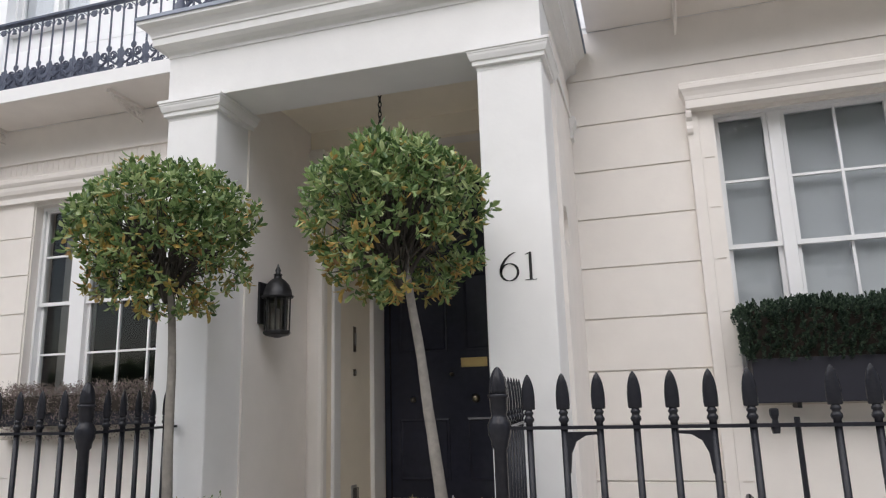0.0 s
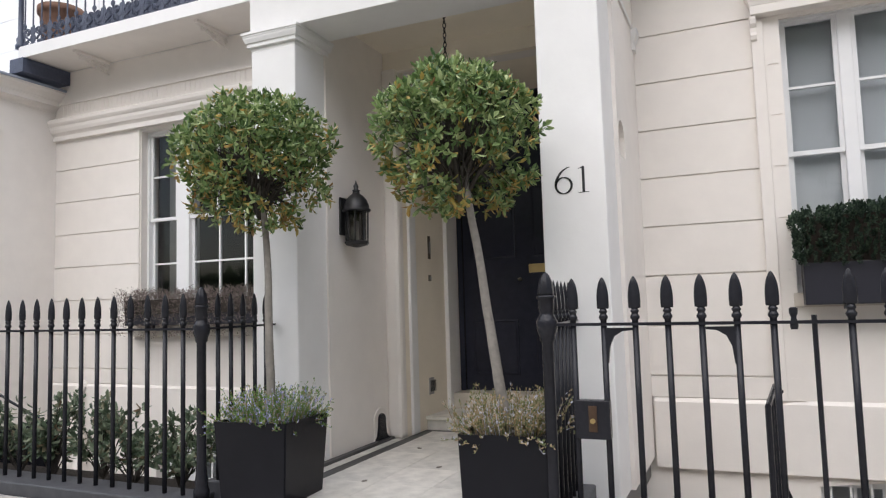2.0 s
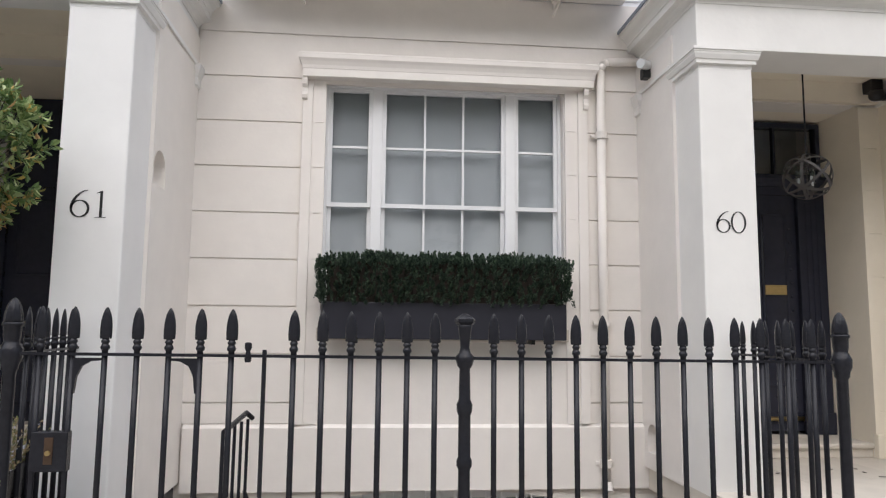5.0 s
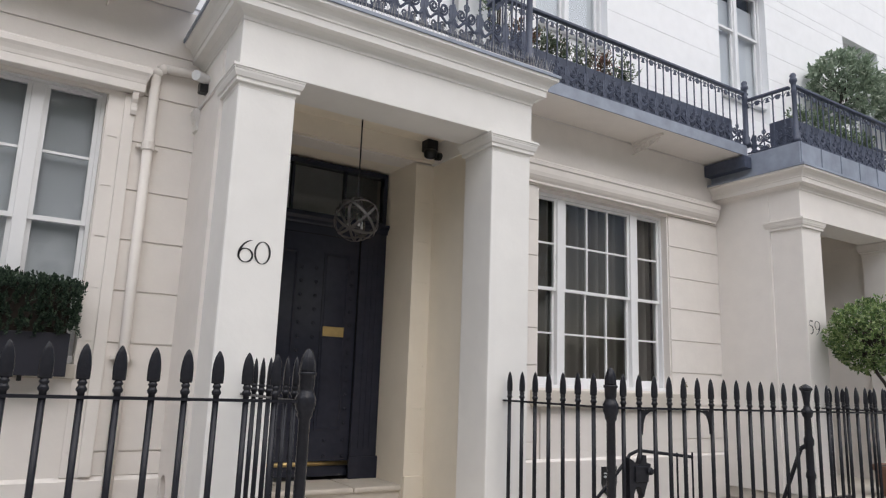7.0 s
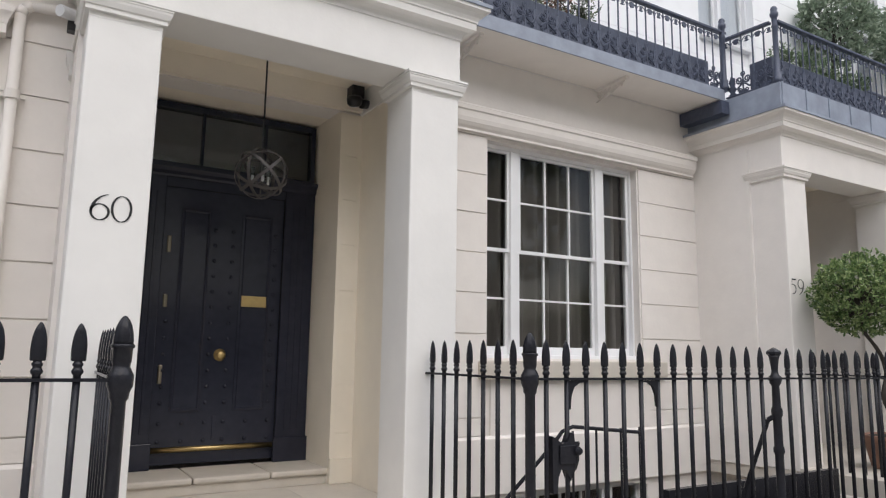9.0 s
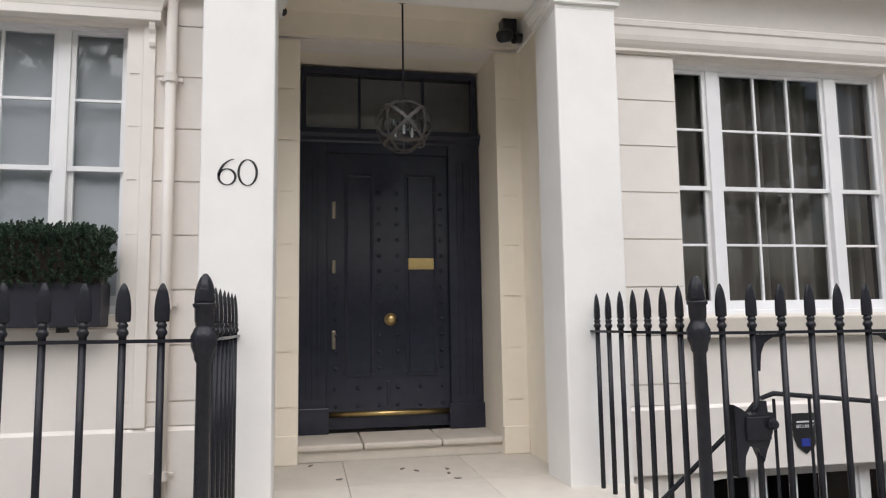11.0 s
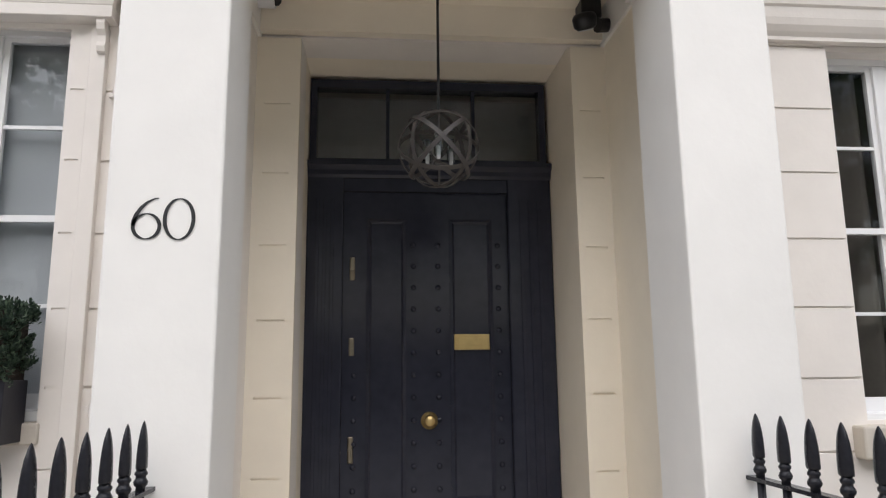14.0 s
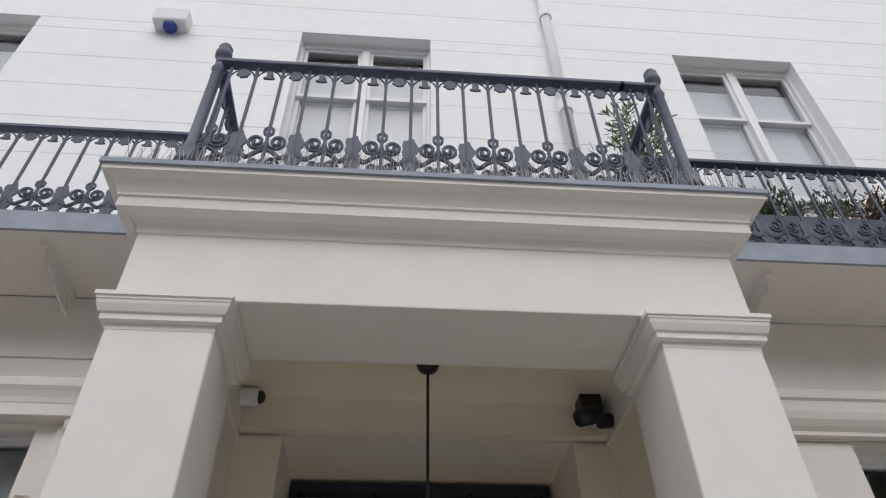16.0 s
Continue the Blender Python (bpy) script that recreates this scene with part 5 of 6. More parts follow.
spots = []
for k in range(54):
    x = 0.65 + 2.26 * k / 53
    for row in range(10):
        top = 1.85 - 0.04 * abs((x - 1.76) / 1.12) ** 6 + 0.05 * noise.noise((x * 3.1, 0, 0)) + 0.035 * noise.noise((x * 13, 3, row))
        px = x + rng.uniform(-0.05, 0.05)
        z = 1.49 + (top - 1.49) * row / 9.5 + rng.uniform(-0.03, 0.03)
        sprig(rng, spots, Vector((px, 5.865 + rng.uniform(-0.03, 0.03), z)), Vector((0, -0.85, 0.7)), 0.075, 18)
        sprig(rng, spots, Vector((px, 5.86 + 0.03 * row, top + rng.uniform(-0.03, 0.02))), Vector((0, -0.15, 1)), rng.uniform(0.065, 0.105), 20)
for s in (-1, 1):
    for k in range(40):
        sprig(rng, spots, Vector((1.78 + s * 1.1, rng.uniform(5.84, 6.1), rng.uniform(1.5, 1.85))), Vector((s * 0.7, -0.1, 0.8)), 0.08, 18)
leaf_mesh(rng, spots, 0.027, 0.0165, BOXLEAF, "foliage", h, loose=0.3, keep=1.0, up=0.1)
# solid soil-coloured filler: closes gaps and paints the shade between the sprigs
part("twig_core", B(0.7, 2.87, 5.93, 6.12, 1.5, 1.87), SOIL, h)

window_box(-6.62, -4.3, 5.86, 6.1, 1.12, 1.3, "slim dark window box with dried heather")
h = thing("heather", "dry brownish heather spilling over the window box", "plants")
rng = random.Random(6)
tips = []
for _ in range(1300):
    x = rng.uniform(-6.72, -4.25)
    y = rng.uniform(5.74, 6.06)
    z = rng.uniform(1.0, 1.54) if y < 5.86 else rng.uniform(1.3, 1.52) + 0.04 * noise.noise((x * 6, 0, 0))
    tips.append((Vector((x, y, z)), Vector((0, -0.4, rng.uniform(-0.4, 1))).normalized()))
leaf_mesh(rng, whorls(rng, tips, 9, 0.035), 0.03, 0.009, HEATHER, "foliage", h)
part("mat", B(-6.6, -4.35, 5.84, 6.08, 1.25, 1.42), SOIL, h)

# shrubs in the planted strip behind the railings
tagged(part("planting_bed", B(-8.1, -3.7, 3.62, 4.35, -2.6, -0.16), SOIL), "narrow planting bed behind the railings", kind="structure")
for k in range(9):
    rng = random.Random(40 + k)
    cx, cy = -7.6 + 0.46 * k, 3.98 + rng.uniform(-0.08, 0.1)
    u = thing("shrub", "leggy dark evergreen shrub behind the railings", "shrub", "shrubs behind the railings", at=(cx, cy, -0.13))
    bm = bmesh.new()
    spots = []
    for _ in range(20):
        a, b = rng.uniform(-0.32, 0.32), rng.uniform(-0.22, 0.25)
        h = rng.uniform(0.22, 0.6 + (0.12 if k in (5, 6) else 0))
        m = Vector((a * 0.4, b * 0.4, h * 0.55))
        e = Vector((a, b, h))
        rod(bm, (0, 0, 0), m, 0.008, 0.005, 5, False)
        rod(bm, m, e, 0.005, 0.002, 4, False)
        for q in range(26):
            spots.append((m.lerp(e, rng.uniform(0.1, 1.05)), (e - m).normalized() * 0.6))
    tagged(part("stem_growth", bm, BARKD, u), kind="stuff")
    leaf_mesh(rng, spots, 0.078, 0.036, SHRUB, "foliage", u, up=-0.1)

# dry leaf scraps blown onto the porch step
rng = random.Random(77)
for k in range(12):
    x, y, z = (5.0 + rng.uniform(-0.6, 0.7), rng.uniform(5.2, 6.05), 0.052) if k < 7 else (-2.2 + rng.uniform(-0.5, 0.5), rng.uniform(4.3, 5.9), -0.068)
    t = thing("fallen_leaf", "small dry brown leaf on the porch floor", "leaf", "fallen leaves", at=(x, y, z))
    t.rotation_euler.z = rng.uniform(0, 6)
    part("blade", lathe(bmesh.new(), [(0.004, 0.0), (0.02, 0.002), (0.024, 0.007), (0.01, 0.004)], 7), BARK, t, at=Matrix.Diagonal((1.3, 0.6, 1, 1)))


# ---- cast-iron balcony railings ----
def spiral(bm, cx, cz, r, turns, flip, tube_r=0.0105, start=0.0):
    pts = []
    n = 16
    for i in range(n + 1):
        k = i / n
        a = start + flip * k * turns * 2 * math.pi
        rr = r * (1 - 0.8 * k)
        pts.append((cx + rr * math.cos(a), 0, cz + rr * math.sin(a)))
    tube(bm, pts, tube_r, 5)


def leaf_plate(bm, cx, cz, w, h, lobes, thick=0.012):
    n = 16
    a = []
    for i in range(n):
        q = 2 * math.pi * i / n
        k = 1 + 0.16 * math.cos(lobes * q)
        a.append((cx + w * k * math.cos(q), cz + h * k * math.sin(q)))
    f = [bm.verts.new((x, -thick / 2, z)) for x, z in a]
    b = [bm.verts.new((x, thick / 2, z)) for x, z in a]
    bm.faces.new(f)
    bm.faces.new(b[::-1])
    for i in range(n):
        bm.faces.new((f[i], b[i], b[(i + 1) % n], f[(i + 1) % n]))


def balcony_module():
    """A bay of ironwork 0.31 wide and 0.8 high: two bars, a scroll band below, drops under the rail."""
    bm = bmesh.new()
    for x in (0.0775, 0.2325):
        rod(bm, (x, 0, 0.0), (x, 0, 0.8), 0.0105, seg=6, caps=False)
    spiral(bm, 0.0775 + 0.056, 0.2, 0.054, 1.7, 1, start=math.pi)
    spiral(bm, 0.0775 - 0.056, 0.2, 0.054, 1.7, -1, start=0)
    for s in (-1, 1):
        tube(bm, [(0.0775, 0, 0.15), (0.0775 + s * 0.04, 0, 0.13), (0.0775 + s * 0.085, 0, 0.09), (0.0775 + s * 0.13, 0, 0.1), (0.0775 + s * 0.15, 0, 0.14)], 0.013, 5)
        spiral(bm, 0.0775 + s * 0.045, 0.055, 0.035, 1.3, s, 0.009)
        tube(bm, [(0.0775, 0, 0.24), (0.0775 + s * 0.022, 0, 0.26), (0.0775 + s * 0.024, 0, 0.29), (0.0775, 0, 0.31)], 0.009, 5)
    leaf_plate(bm, 0.2325, 0.2, 0.045, 0.07, 5)
    leaf_plate(bm, 0.2325, 0.1, 0.055, 0.05, 6)
    leaf_plate(bm, 0.0775, 0.035, 0.06, 0.035, 4)
    leaf_plate(bm, 0.2325, 0.03, 0.045, 0.03, 4)
    leaf_plate(bm, 0.155, 0.735, 0.038, 0.036, 7)
    for s in (0.0, 0.31):
        leaf_plate(bm, s, 0.735, 0.02, 0.03, 3)
        leaf_plate(bm, s, 0.705, 0.03, 0.01, 2)
    for x in (0.0775, 0.2325):
        for s in (-1, 1):
            tube(bm, [(x, 0, 0.7), (x + s * 0.025, 0, 0.745), (x + s * 0.06, 0, 0.77)], 0.006, 4)
    return bm


MODULE = part("panel", balcony_module(), IRONG)


def balcony_post(parent, x, y, z, h):
    p = part("post", lathe(bmesh.new(), [(0.06, 0), (0.06, 0.05), (0.045, 0.07), (0.05, 0.13), (0.032, 0.16), (0.032, h - 0.2), (0.042, h - 0.18), (0.03, h - 0.15), (0.034, h - 0.06), (0.05, h - 0.04), (0.05, h), (0.035, h + 0.02), (0.045, h + 0.05), (0.03, h + 0.08), (0.003, h + 0.09)], 12), IRONG, parent, smooth=True, at=pose(x, y, z))
    return p


def balcony(label, runs, z, posts, top=0.82):
    t = thing("balcony_railing", label, "balcony railing", "balcony railings")
    for (xa, ya), (xb, yb) in runs:
        L = math.hypot(xb - xa, yb - ya)
        rz = math.degrees(math.atan2(yb - ya, xb - xa))
        n = max(1, round(L / 0.31))
        k = L / n / 0.31
        for i in range(n):
            o = new("panel", MODULE.data)
            o.parent = t
            o.matrix_basis = pose(xa, ya, z, 0, 0, rz) @ Matrix.Translation((i * 0.31 * k, 0, 0)) @ Matrix.Diagonal((k, 1, top / 0.82 * 1.0, 1))
        for dz, hh, ww in ((0.8 * top / 0.82, 0.035, 0.035), (0.0, 0.02, 0.022)):
            part("rail", B(-0.02, L + 0.02, -ww, ww, dz, dz + hh, bevel=0.008), IRONG, t, at=pose(xa, ya, z, 0, 0, rz))
    for x, y in posts:
        balcony_post(t, x, y, z, top + 0.1)
    return t


XL, XR = 3.84, 6.54
balcony("dark grey cast-iron railing on the porch roof", [((3.8375, 4.8), (6.3175, 4.8)), ((6.3175, 4.8), (XR - 0.02, 4.8)), ((XL, 4.85), (XL, 5.5)), ((XR, 4.85), (XR, 5.5))], 4.4, [(XL, 4.8), (XR, 4.8)], 0.96)
balcony("dark grey cast-iron balcony railing with scrolls", [((-0.5, 5.52), (XL, 5.52))], 4.7, [])
balcony("dark grey cast-iron balcony railing with scrolls", [((XR, 5.52), (11.2, 5.52))], 4.7, [(11.15, 5.5)])
balcony("dark cast-iron balcony railing with scrolls", [((-8.1, 5.52), (-3.75, 5.52))], 4.69, [(-8.1, 5.52)])
balcony("dark grey cast-iron railing on the porch roof", [((11.3, 4.82), (13.95, 4.82)), ((11.25, 4.9), (11.2, 5.5))], 4.6, [(11.25, 4.82), (14.0, 4.82)], 0.82)
balcony("dark grey cast-iron balcony railing with scrolls", [((14.1, 5.52), (21.5, 5.52))], 4.65, [])
balcony("dark cast-iron railing on the porch roof", [((-3.5, 4.5), (-0.75, 4.5))], 4.4, [(-3.55, 4.5), (-0.7, 4.5)], 0.9)
bpy.data.objects.remove(MODULE)
blk = thing("porch_upstand", "lead-clad upstand on the porch roof", "upstand")
part("core", B(11.17, 14.2, 4.75, WALL, 4.26, 4.58), LEAD, blk)
for k in range(6):
    x = 11.2 + 0.5 * k
    part("seam", B(x, x + 0.02, 4.735, 4.75, 4.28, 4.585), LEAD, blk)
part("soffit_beam", B(11.0, 11.15, 5.45, 6.12, 4.36, 4.53), IRONG, blk, "dark soffit beam")
beam = thing("soffit_beam", "dark lead-covered beam under the balcony end", "beam")
part("core", B(-8.2, -7.95, 5.45, 6.12, 4.36, 4.54), IRONG, beam)
t = thing("balcony_slab", "cream balcony slab with a white painted edge", "balcony")
part("slab", B(14.3, 22, 5.5, WALL, 4.48, 4.62), CREAM, t)

# bird spikes on the porch cornice
bm = bmesh.new()
rng = random.Random(3)
for i in range(230):
    x = 3.62 + 3.1 * i / 230 + rng.uniform(-0.01, 0.01)
    rod(bm, (x, 4.655, 4.275), (x + rng.uniform(-0.03, 0.03), 4.65 + rng.uniform(-0.03, 0.04), 4.28 + rng.uniform(0.09, 0.13)), 0.0022, 0.0014, 3, False)
sp = thing("bird_spikes", "fine wire bird spikes on the porch cornice", "bird spikes", kind="stuff")
part("wires", bm, SILVER, sp)
part("base_strip", B(3.62, 6.72, 4.645, 4.67, 4.262, 4.276), PLASTIC, sp)

# scroll brackets under the balconies
for x, z in ((-5.25, 4.55), (-7.2, 4.55), (2.85, 4.55), (0.4, 4.55), (7.35, 4.55), (9.45, 4.55)):
    t = thing("balcony_bracket", "cream pierced scroll bracket under the balcony", "bracket", "balcony brackets", at=(x, 0, z))
    bm = bmesh.new()
    box(bm, -0.02, 0.02, 5.58, 6.1, -0.035, 0.0)
    part("bar", bm, CREAM, t)
    bm = bmesh.new()
    for k in range(5):
        y = 5.68 + 0.09 * k
        r = 0.03 + 0.006 * k
        pts = [(0, y + r * (1 - 0.8 * i / 12) * math.cos(i), -0.045 - r + r * (1 - 0.8 * i / 12) * math.sin(i)) for i in range(13)]
        tube(bm, pts, 0.009, 5)
    tube(bm, [(0, 5.62, -0.04), (0, 5.85, -0.13), (0, 6.1, -0.17)], 0.012, 6)
    part("scroll", bm, CREAM, t)

# ---- pipes ----
p = thing("drainpipe", "cream painted drainpipe beside the window", "drainpipe", "drainpipes")
bm = bmesh.new()
tube(bm, [(3.31, 6.06, -0.2), (3.31, 6.06, 3.82), (3.33, 6.06, 3.88), (3.38, 6.06, 3.91), (3.72, 6.06, 3.93)], 0.042, 14)
part("pipe", bm, CREAM, p, smooth=True)
for z in (3.13, 1.3, 0.0):
    k = part("collar", rod(bmesh.new(), (3.31, 6.06, z), (3.31, 6.06, z + 0.07), 0.055, seg=16), CREAM, p)
    part("fixing_lug", B(3.22, 3.4, 6.08, 6.12, z + 0.02, z + 0.05), CREAM, k)
part("shoe", tube(bmesh.new(), [(3.31, 6.06, -0.15), (3.31, 6.0, -0.22)], 0.05, 12), CREAM, p)
p = thing("drainpipe", "cream painted drainpipe on the upper wall", "drainpipe", "drainpipes")
part("pipe", tube(bmesh.new(), [(6.43, 6.06, 4.75), (6.43, 6.06, 12.8)], 0.05, 12), UPPER, p, smooth=True)
for z in (6.8, 8.45):
    part("collar", rod(bmesh.new(), (6.43, 6.06, z), (6.43, 6.06, z + 0.14), 0.068, seg=14), UPPER, p)
p = thing("wall_tap", "small brass wall tap beside the window sill", "tap", at=(10.36, 6.12, 1.3))
part("spout", tube(bmesh.new(), [(0, 0, 0), (0, -0.06, 0), (0.0, -0.08, -0.03)], 0.012, 8), CHROME, p)
part("handle", B(-0.03, 0.03, -0.05, -0.03, 0.02, 0.032), CHROME, p)
p = thing("wall_downpipe", "cream pipe stub low on the wall", "drainpipe", "drainpipes")
part("pipe", tube(bmesh.new(), [(-7.6, 6.02, -2.6), (-7.6, 6.02, 0.3), (-7.6, 6.08, 0.36), (-7.6, 6.14, 0.38)], 0.05, 12), CREAM, p, smooth=True)
a = thing("alarm_box", "white alarm box with a blue underside", "alarm", at=(2.66, 6.13, 7.95))
part("cover", moulding(bmesh.new(), -0.16, 0.16, -0.14, 0.0, [(-0.01, -0.1), (0, -0.08), (0, 0.1), (-0.02, 0.13)]), PLASTIC, a)
part("lens", lathe(bmesh.new(), [(0.02, -0.15), (0.06, -0.135), (0.07, -0.1)], 16, (0, -0.06, 0)), BLUE, a, "blue plastic lens")

# ruled lines on the upper wall
j = thing("wall_upper_courses", "pale stucco upper wall with fine ruled joints", kind="structure")
edges = [-16.0]
for a_, b_ in UPWIN:
    edges += [a_, b_]
edges.append(22.0)
for i in range(0, len(edges), 2):
    x0, x1 = edges[i], edges[i + 1]
    for k in range(8):
        z0 = 4.6 + 0.46 * k
        z1 = min(z0 + 0.46, 8.0)
        if z1 - z0 > 0.05:
            part("course", moulding(bmesh.new(), x0, x1, WALL, WALL + 0.021, [(-0.002, z0 + 0.002), (0, z0 + 0.004), (0, z1 - 0.004), (-0.002, z1 - 0.002)]), UPPER, j)
for k in range(10):
    z0 = 8.0 + 0.48 * k
    part("course", moulding(bmesh.new(), -16, 22, WALL, WALL + 0.021, [(-0.002, z0 + 0.002), (0, z0 + 0.004), (0, z0 + 0.476), (-0.002, z0 + 0.478)]), UPPER, j)
for n, (a_, b_) in enumerate(UPWIN[2:9]):
    tagged(part("blind", B(a_ + 0.02, b_ - 0.02, GLASSY + 0.08, GLASSY + 0.09, 5.97, 7.72), PALEBLIND), "lowered white blind in the first floor window", "blind", "first floor blinds")


# ---- balcony plants ----
def bush(x, y, z, r, mat, label, seed, n=200, leaf=0.07, wide=0.022, base_z=4.7):
    t = thing("balcony_plant", label, "plant", "balcony plants", at=(x, y, base_z))
    rng = random.Random(seed)
    tips = ball_tips(rng, n, (0, 0, z - base_z), *r, lump=0.5, deep=0.8)
    bm = bmesh.new()
    for p, v in tips[::4]:
        rod(bm, (p.x * 0.3, p.y * 0.3, 0.0), p, 0.004, 0.002, 4, False)
    tagged(part("stem_growth", bm, BARKD, t), kind="stuff")
    leaf_mesh(rng, whorls(rng, tips, 6), leaf, wide, mat, "foliage", t)


bush(6.88, 5.8, 6.0, (0.27, 0.18, 0.58), BAYG, "feathery green bamboo beside the porch roof", 31, 150, 0.09, 0.016, 4.69)
for k, x in enumerate((7.2, 7.5, 7.8, 8.15, 8.5, 8.9)):
    bush(x, 5.75, 5.3, (0.2, 0.14, 0.16), PINK if k in (0, 4) else SHRUB, "small balcony shrub in a trough", 50 + k, 60, 0.06, 0.02, 5.1)
for a_, b_ in ((6.75, 11.0),):
    t = thing("balcony_trough", "long grey lead-coloured plant trough on the balcony", "planter", "balcony troughs")
    part("trough", B(a_, b_, 5.62, 5.9, 4.69, 5.12, bevel=0.01), IRONG, t)
t = thing("balcony_trough", "long grey lead-coloured plant trough on the porch roof", "planter", "balcony troughs")
part("trough", B(11.4, 13.9, 4.98, 5.3, 4.59, 5.05, bevel=0.01), IRONG, t)
for k in range(5):
    bush(11.9 + 0.45 * k, 5.14, 5.2, (0.2, 0.14, 0.18), BAYG, "small green plants in the porch trough", 70 + k, 60, 0.06, 0.02, 5.04)
topiary("balcony_tree", "bushy evergreen tree on the balcony", "tree", "balcony trees", (14.2, 5.75, 4.65), [(14.2, 5.75, 4.65), (14.2, 5.75, 5.6), (14.3, 5.75, 6.35)], (14.3, 5.65, 6.55), (0.7, 0.5, 0.62), BAYH, BARKD, 81, 420, 6, 0.12, 0.045)
topiary("balcony_tree", "round evergreen tree on the balcony", "tree", "balcony trees", (16.6, 5.75, 4.65), [(16.6, 5.75, 4.65), (16.6, 5.75, 5.8), (16.65, 5.75, 6.5)], (16.7, 5.65, 6.9), (0.95, 0.5, 0.72), BAYH, BARKD, 82, 460, 6, 0.12, 0.045)

# ---- basement area of number 59: stair rail, lid, sign ----
t = thing("area_handrail", "black iron handrail of the area stairs", "handrail", "area handrails")
part("rail", tube(bmesh.new(), [(6.2, 3.9, 0.1), (6.72, 3.9, 0.52), (6.86, 3.9, 0.64), (6.92, 3.9, 0.7), (7.02, 3.9, 0.73), (7.7, 3.9, 0.66)], 0.014, 8), IRON, t)
for x in (7.02, 7.25, 7.5, 7.7):
    part("baluster", rod(bmesh.new(), (x, 3.9, -0.3), (x, 3.9, 0.7), 0.009, seg=6), IRON, t)
t = thing("area_handrail", "black iron handrail of the area stairs", "handrail", "area handrails")
part("rail", tube(bmesh.new(), [(0.31, 3.72, 0.0), (0.31, 3.72, 0.68), (0.36, 4.12, 0.74), (0.39, 4.17, 0.7)], 0.016, 8), IRON, t)
for k in range(4):
    y = 3.8 + 0.11 * k
    part("baluster", rod(bmesh.new(), (0.31 + 0.018 * k, y, -0.5), (0.315 + 0.018 * k, y, 0.7), 0.01, seg=6), IRON, t)
part("strut", rod(bmesh.new(), (0.35, 4.2, 0.25), (0.55, 4.3, -0.3), 0.012, seg=6), IRON, t)
t = thing("coal_hatch", "black timber hatch beside the area stairs", "hatch")
part("side", B(8.35, 10.9, 4.2, 4.26, -0.35, 0.12), IRON, t)
part("lid", B(7.9, 8.9, 3.85, 4.19, -0.12, -0.08, bevel=0.01), IRON, t)
part("support", B(8.36, 10.8, 4.27, 4.4, -2.6, -0.36), SLATE, t)
part("post", B(7.95, 8.85, 3.95, 4.1, -2.6, -0.13), SLATE, t)
t = thing("security_sign", "small black shield sign with white lettering bars", "sign", at=(8.92, 6.085, 0.08))
part("shield", extrude_x(bmesh.new(), -0.004, 0.004, [(-0.13, 0.2), (0.13, 0.2), (0.13, 0.0), (0.09, -0.1), (0, -0.17), (-0.09, -0.1), (-0.13, 0.0)]), BLACKTXT, t, at=pose(0, 0, 0, 0, 0, 90))
part("lettering", B(-0.09, 0.09, -0.008, -0.005, 0.115, 0.13), PLASTIC, t)
writing("lettering", "SECURITY", 0.042, PLASTIC, t, pose(-0.1, -0.008, 0.068, 90, 0, 0))
part("emblem", B(-0.05, 0.05, -0.007, -0.005, -0.1, -0.03, bevel=0.004), BLUE, t)

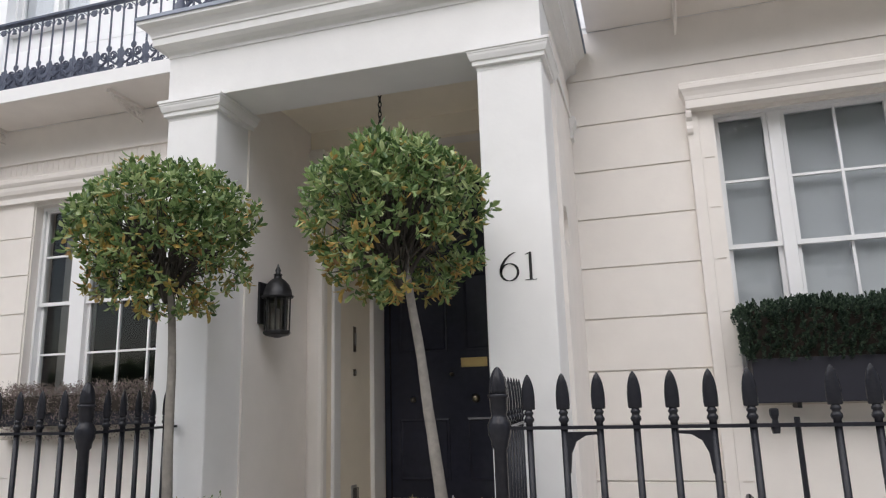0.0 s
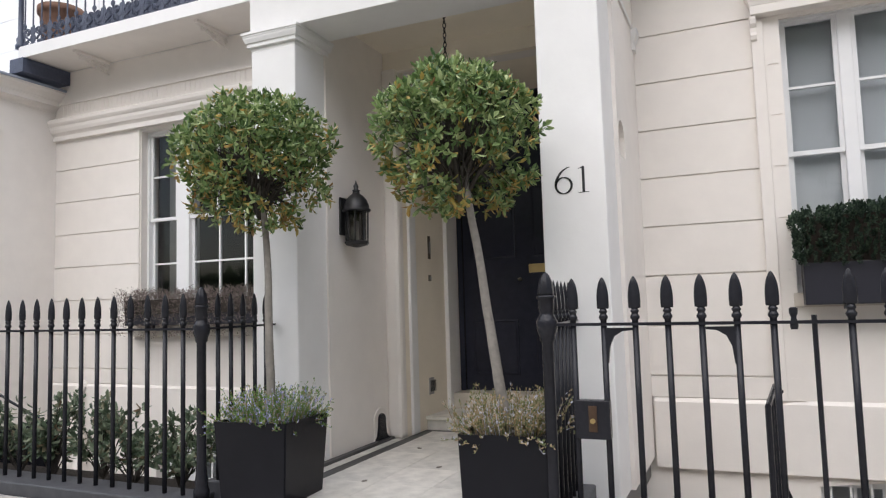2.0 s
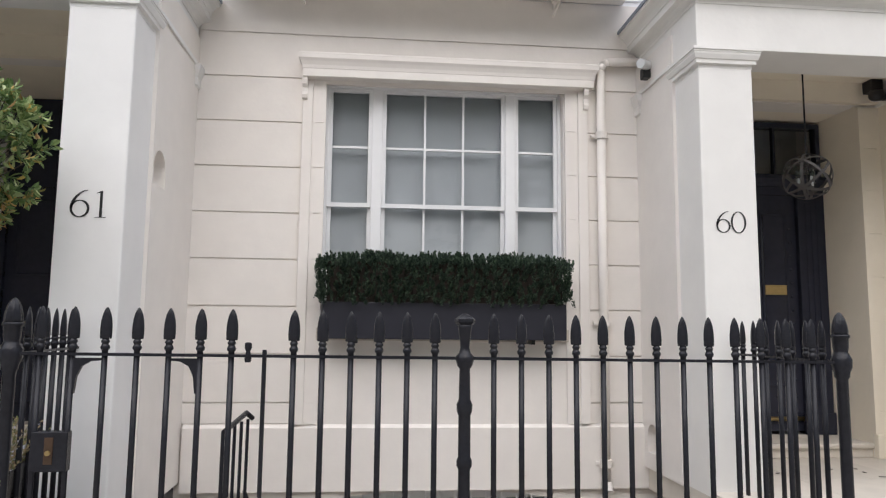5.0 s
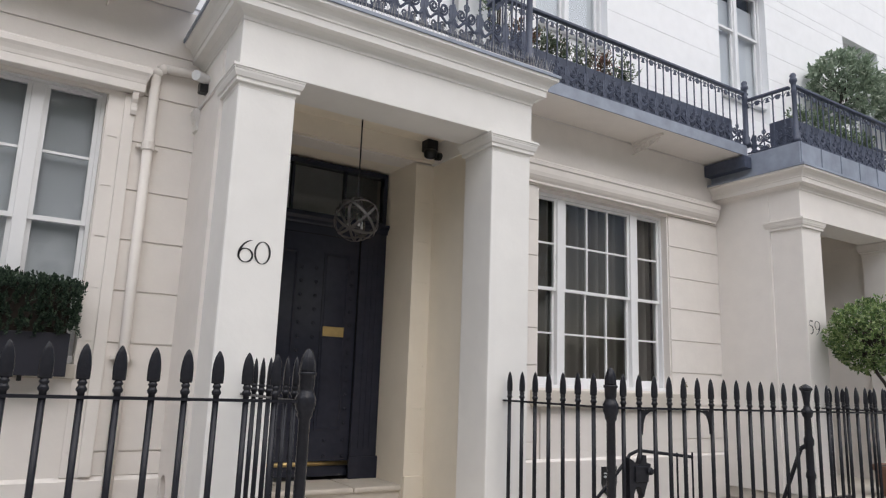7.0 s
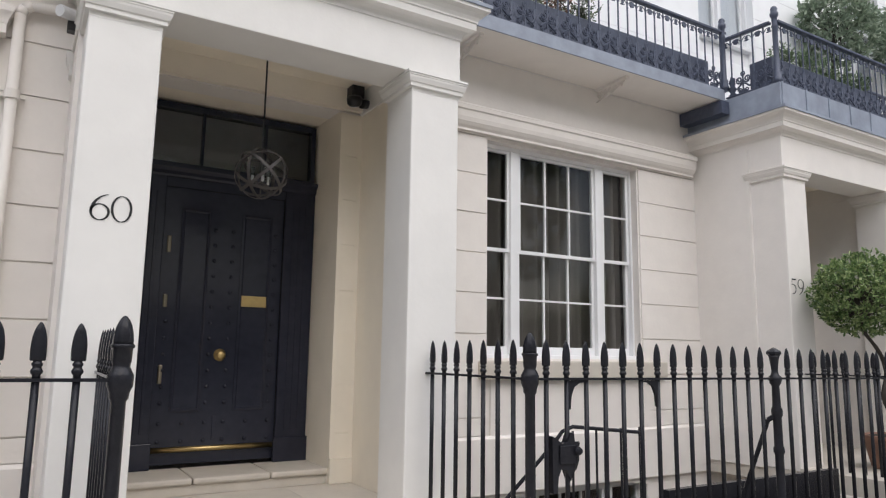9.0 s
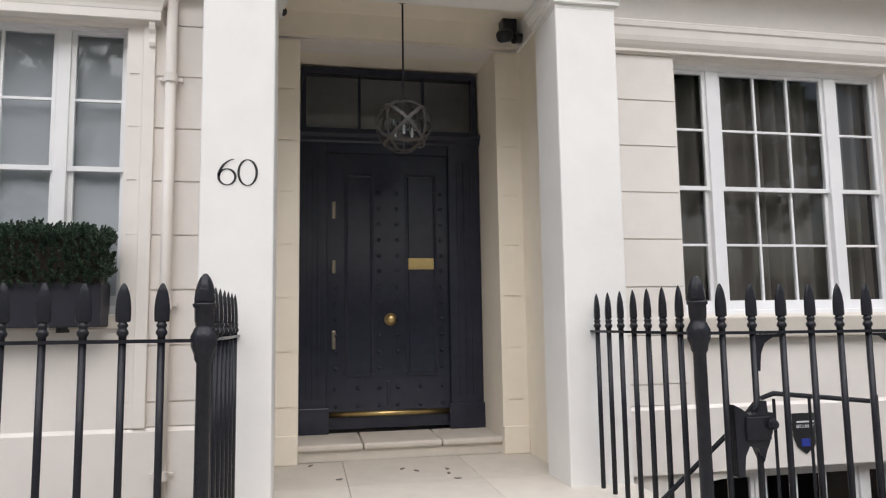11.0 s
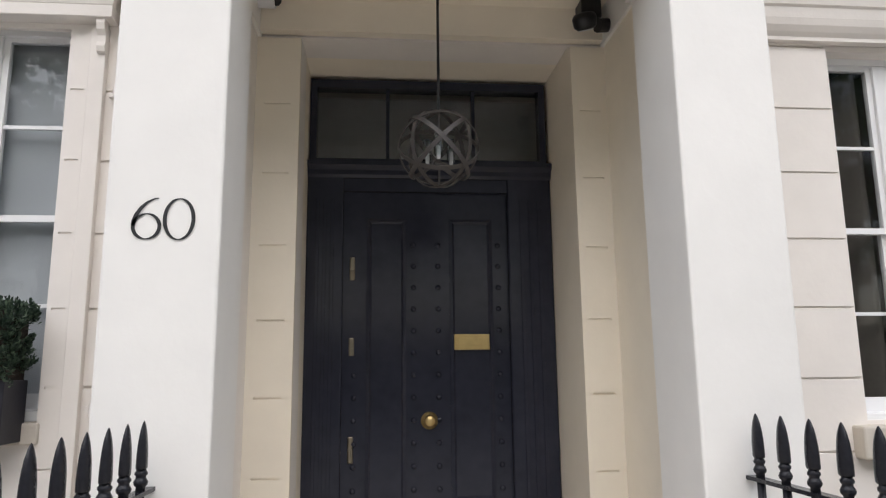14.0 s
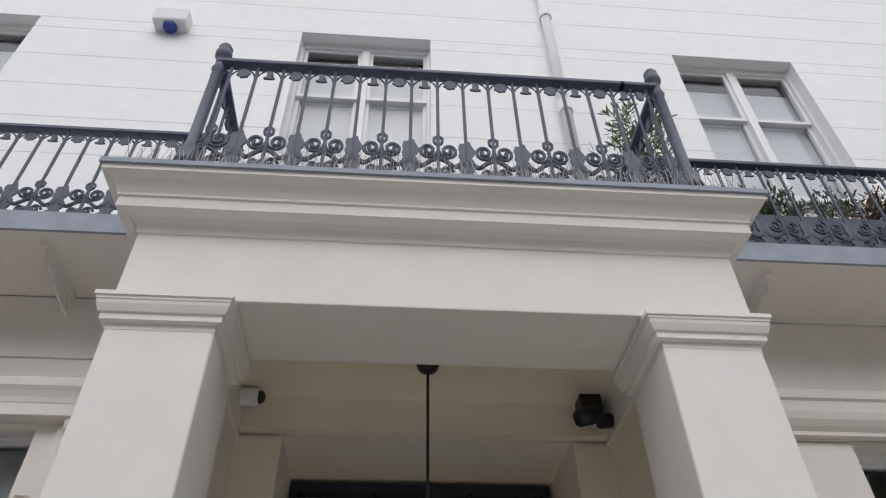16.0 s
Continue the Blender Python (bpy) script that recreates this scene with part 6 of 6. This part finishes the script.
# basement stair enclosure of number 61 behind the shrubs
t = thing("area_stair_enclosure", "low black metal enclosure of the basement stairs", "enclosure")
part("side", extrude_x(bmesh.new(), -0.02, 0.02, [(-7.9, -2.6), (-5.98, -2.6), (-5.98, 0.25), (-7.9, 0.02)]), IRON, t, at=pose(0, 4.5, 0, 0, 0, -90))
part("handrail", tube(bmesh.new(), [(-7.2, 4.5, 0.62), (-6.7, 4.5, 0.42), (-6.2, 4.5, 0.24)], 0.014), IRON, t)
t = thing("terracotta_pot", "brown terracotta pot on the balcony", "plant pot", "terracotta pots", at=(-7.75, 5.82, 4.68))
part("pot", lathe(bmesh.new(), [(0.16, 0.0), (0.24, 0.3), (0.25, 0.48), (0.28, 0.49), (0.28, 0.57), (0.25, 0.58), (0.23, 0.53)], 24), TERRA, t, smooth=True)
part("soil", lathe(bmesh.new(), [(0.24, 0.52), (0.2, 0.54), (0.01, 0.545)], 20), SOIL, t)
t = thing("balcony_trough", "dark plant trough on the balcony of number 61", "planter", "balcony troughs")
part("trough", B(-7.35, -5.6, 5.65, 5.92, 4.68, 5.0, bevel=0.01), IRONG, t)

# ---- street trees across the road, seen in the window glass ----
for k in range(8):
    x, y = -21 + 6.6 * k + (0.8 if k % 2 else -0.5), -17 - 1.6 * (k % 2)
    topiary("street_tree", "tall leafy street tree across the road", "tree", "street trees", (x, y, -0.25),
            [(x, y, -0.3), (x, y, 3.5), (x + 0.2, y, 7.0), (x + 0.1, y, 10.5)], (x, y, 10.6), (4.3, 3.2, 5.4), BAYG, BARKD, 90 + k, 620, 6, 0.46, 0.26, 0.28)

# unseen hedge across the road, added to darken low reflections in the glass
g = thing("garden_hedge", "unseen tall hedge added across the road to darken reflections", "hedge")
part("core", B(-60, 80, -23.2, -22, -0.3, 3.5), BAYG, g)
rng = random.Random(17)
spots = []
for _ in range(9000):
    x = rng.uniform(-60, 80)
    z = rng.uniform(-0.2, 3.7 + 0.6 * noise.noise((x * 0.3, 0, 0)))
    spots.append((Vector((x, rng.uniform(-22.1, -21.8), z)), Vector((0, 0.8, 0.3))))
leaf_mesh(rng, spots, 0.6, 0.36, BAYG, "foliage", g)

# ---- pavement slabs ----
paved("paving", -8, 9.5, -0.6, 3.43, PAVE, 0.85, 0.62, PAVING, "worn grey-brown york stone paving slabs", True, 0.03, 0.01, 8, 0.002)
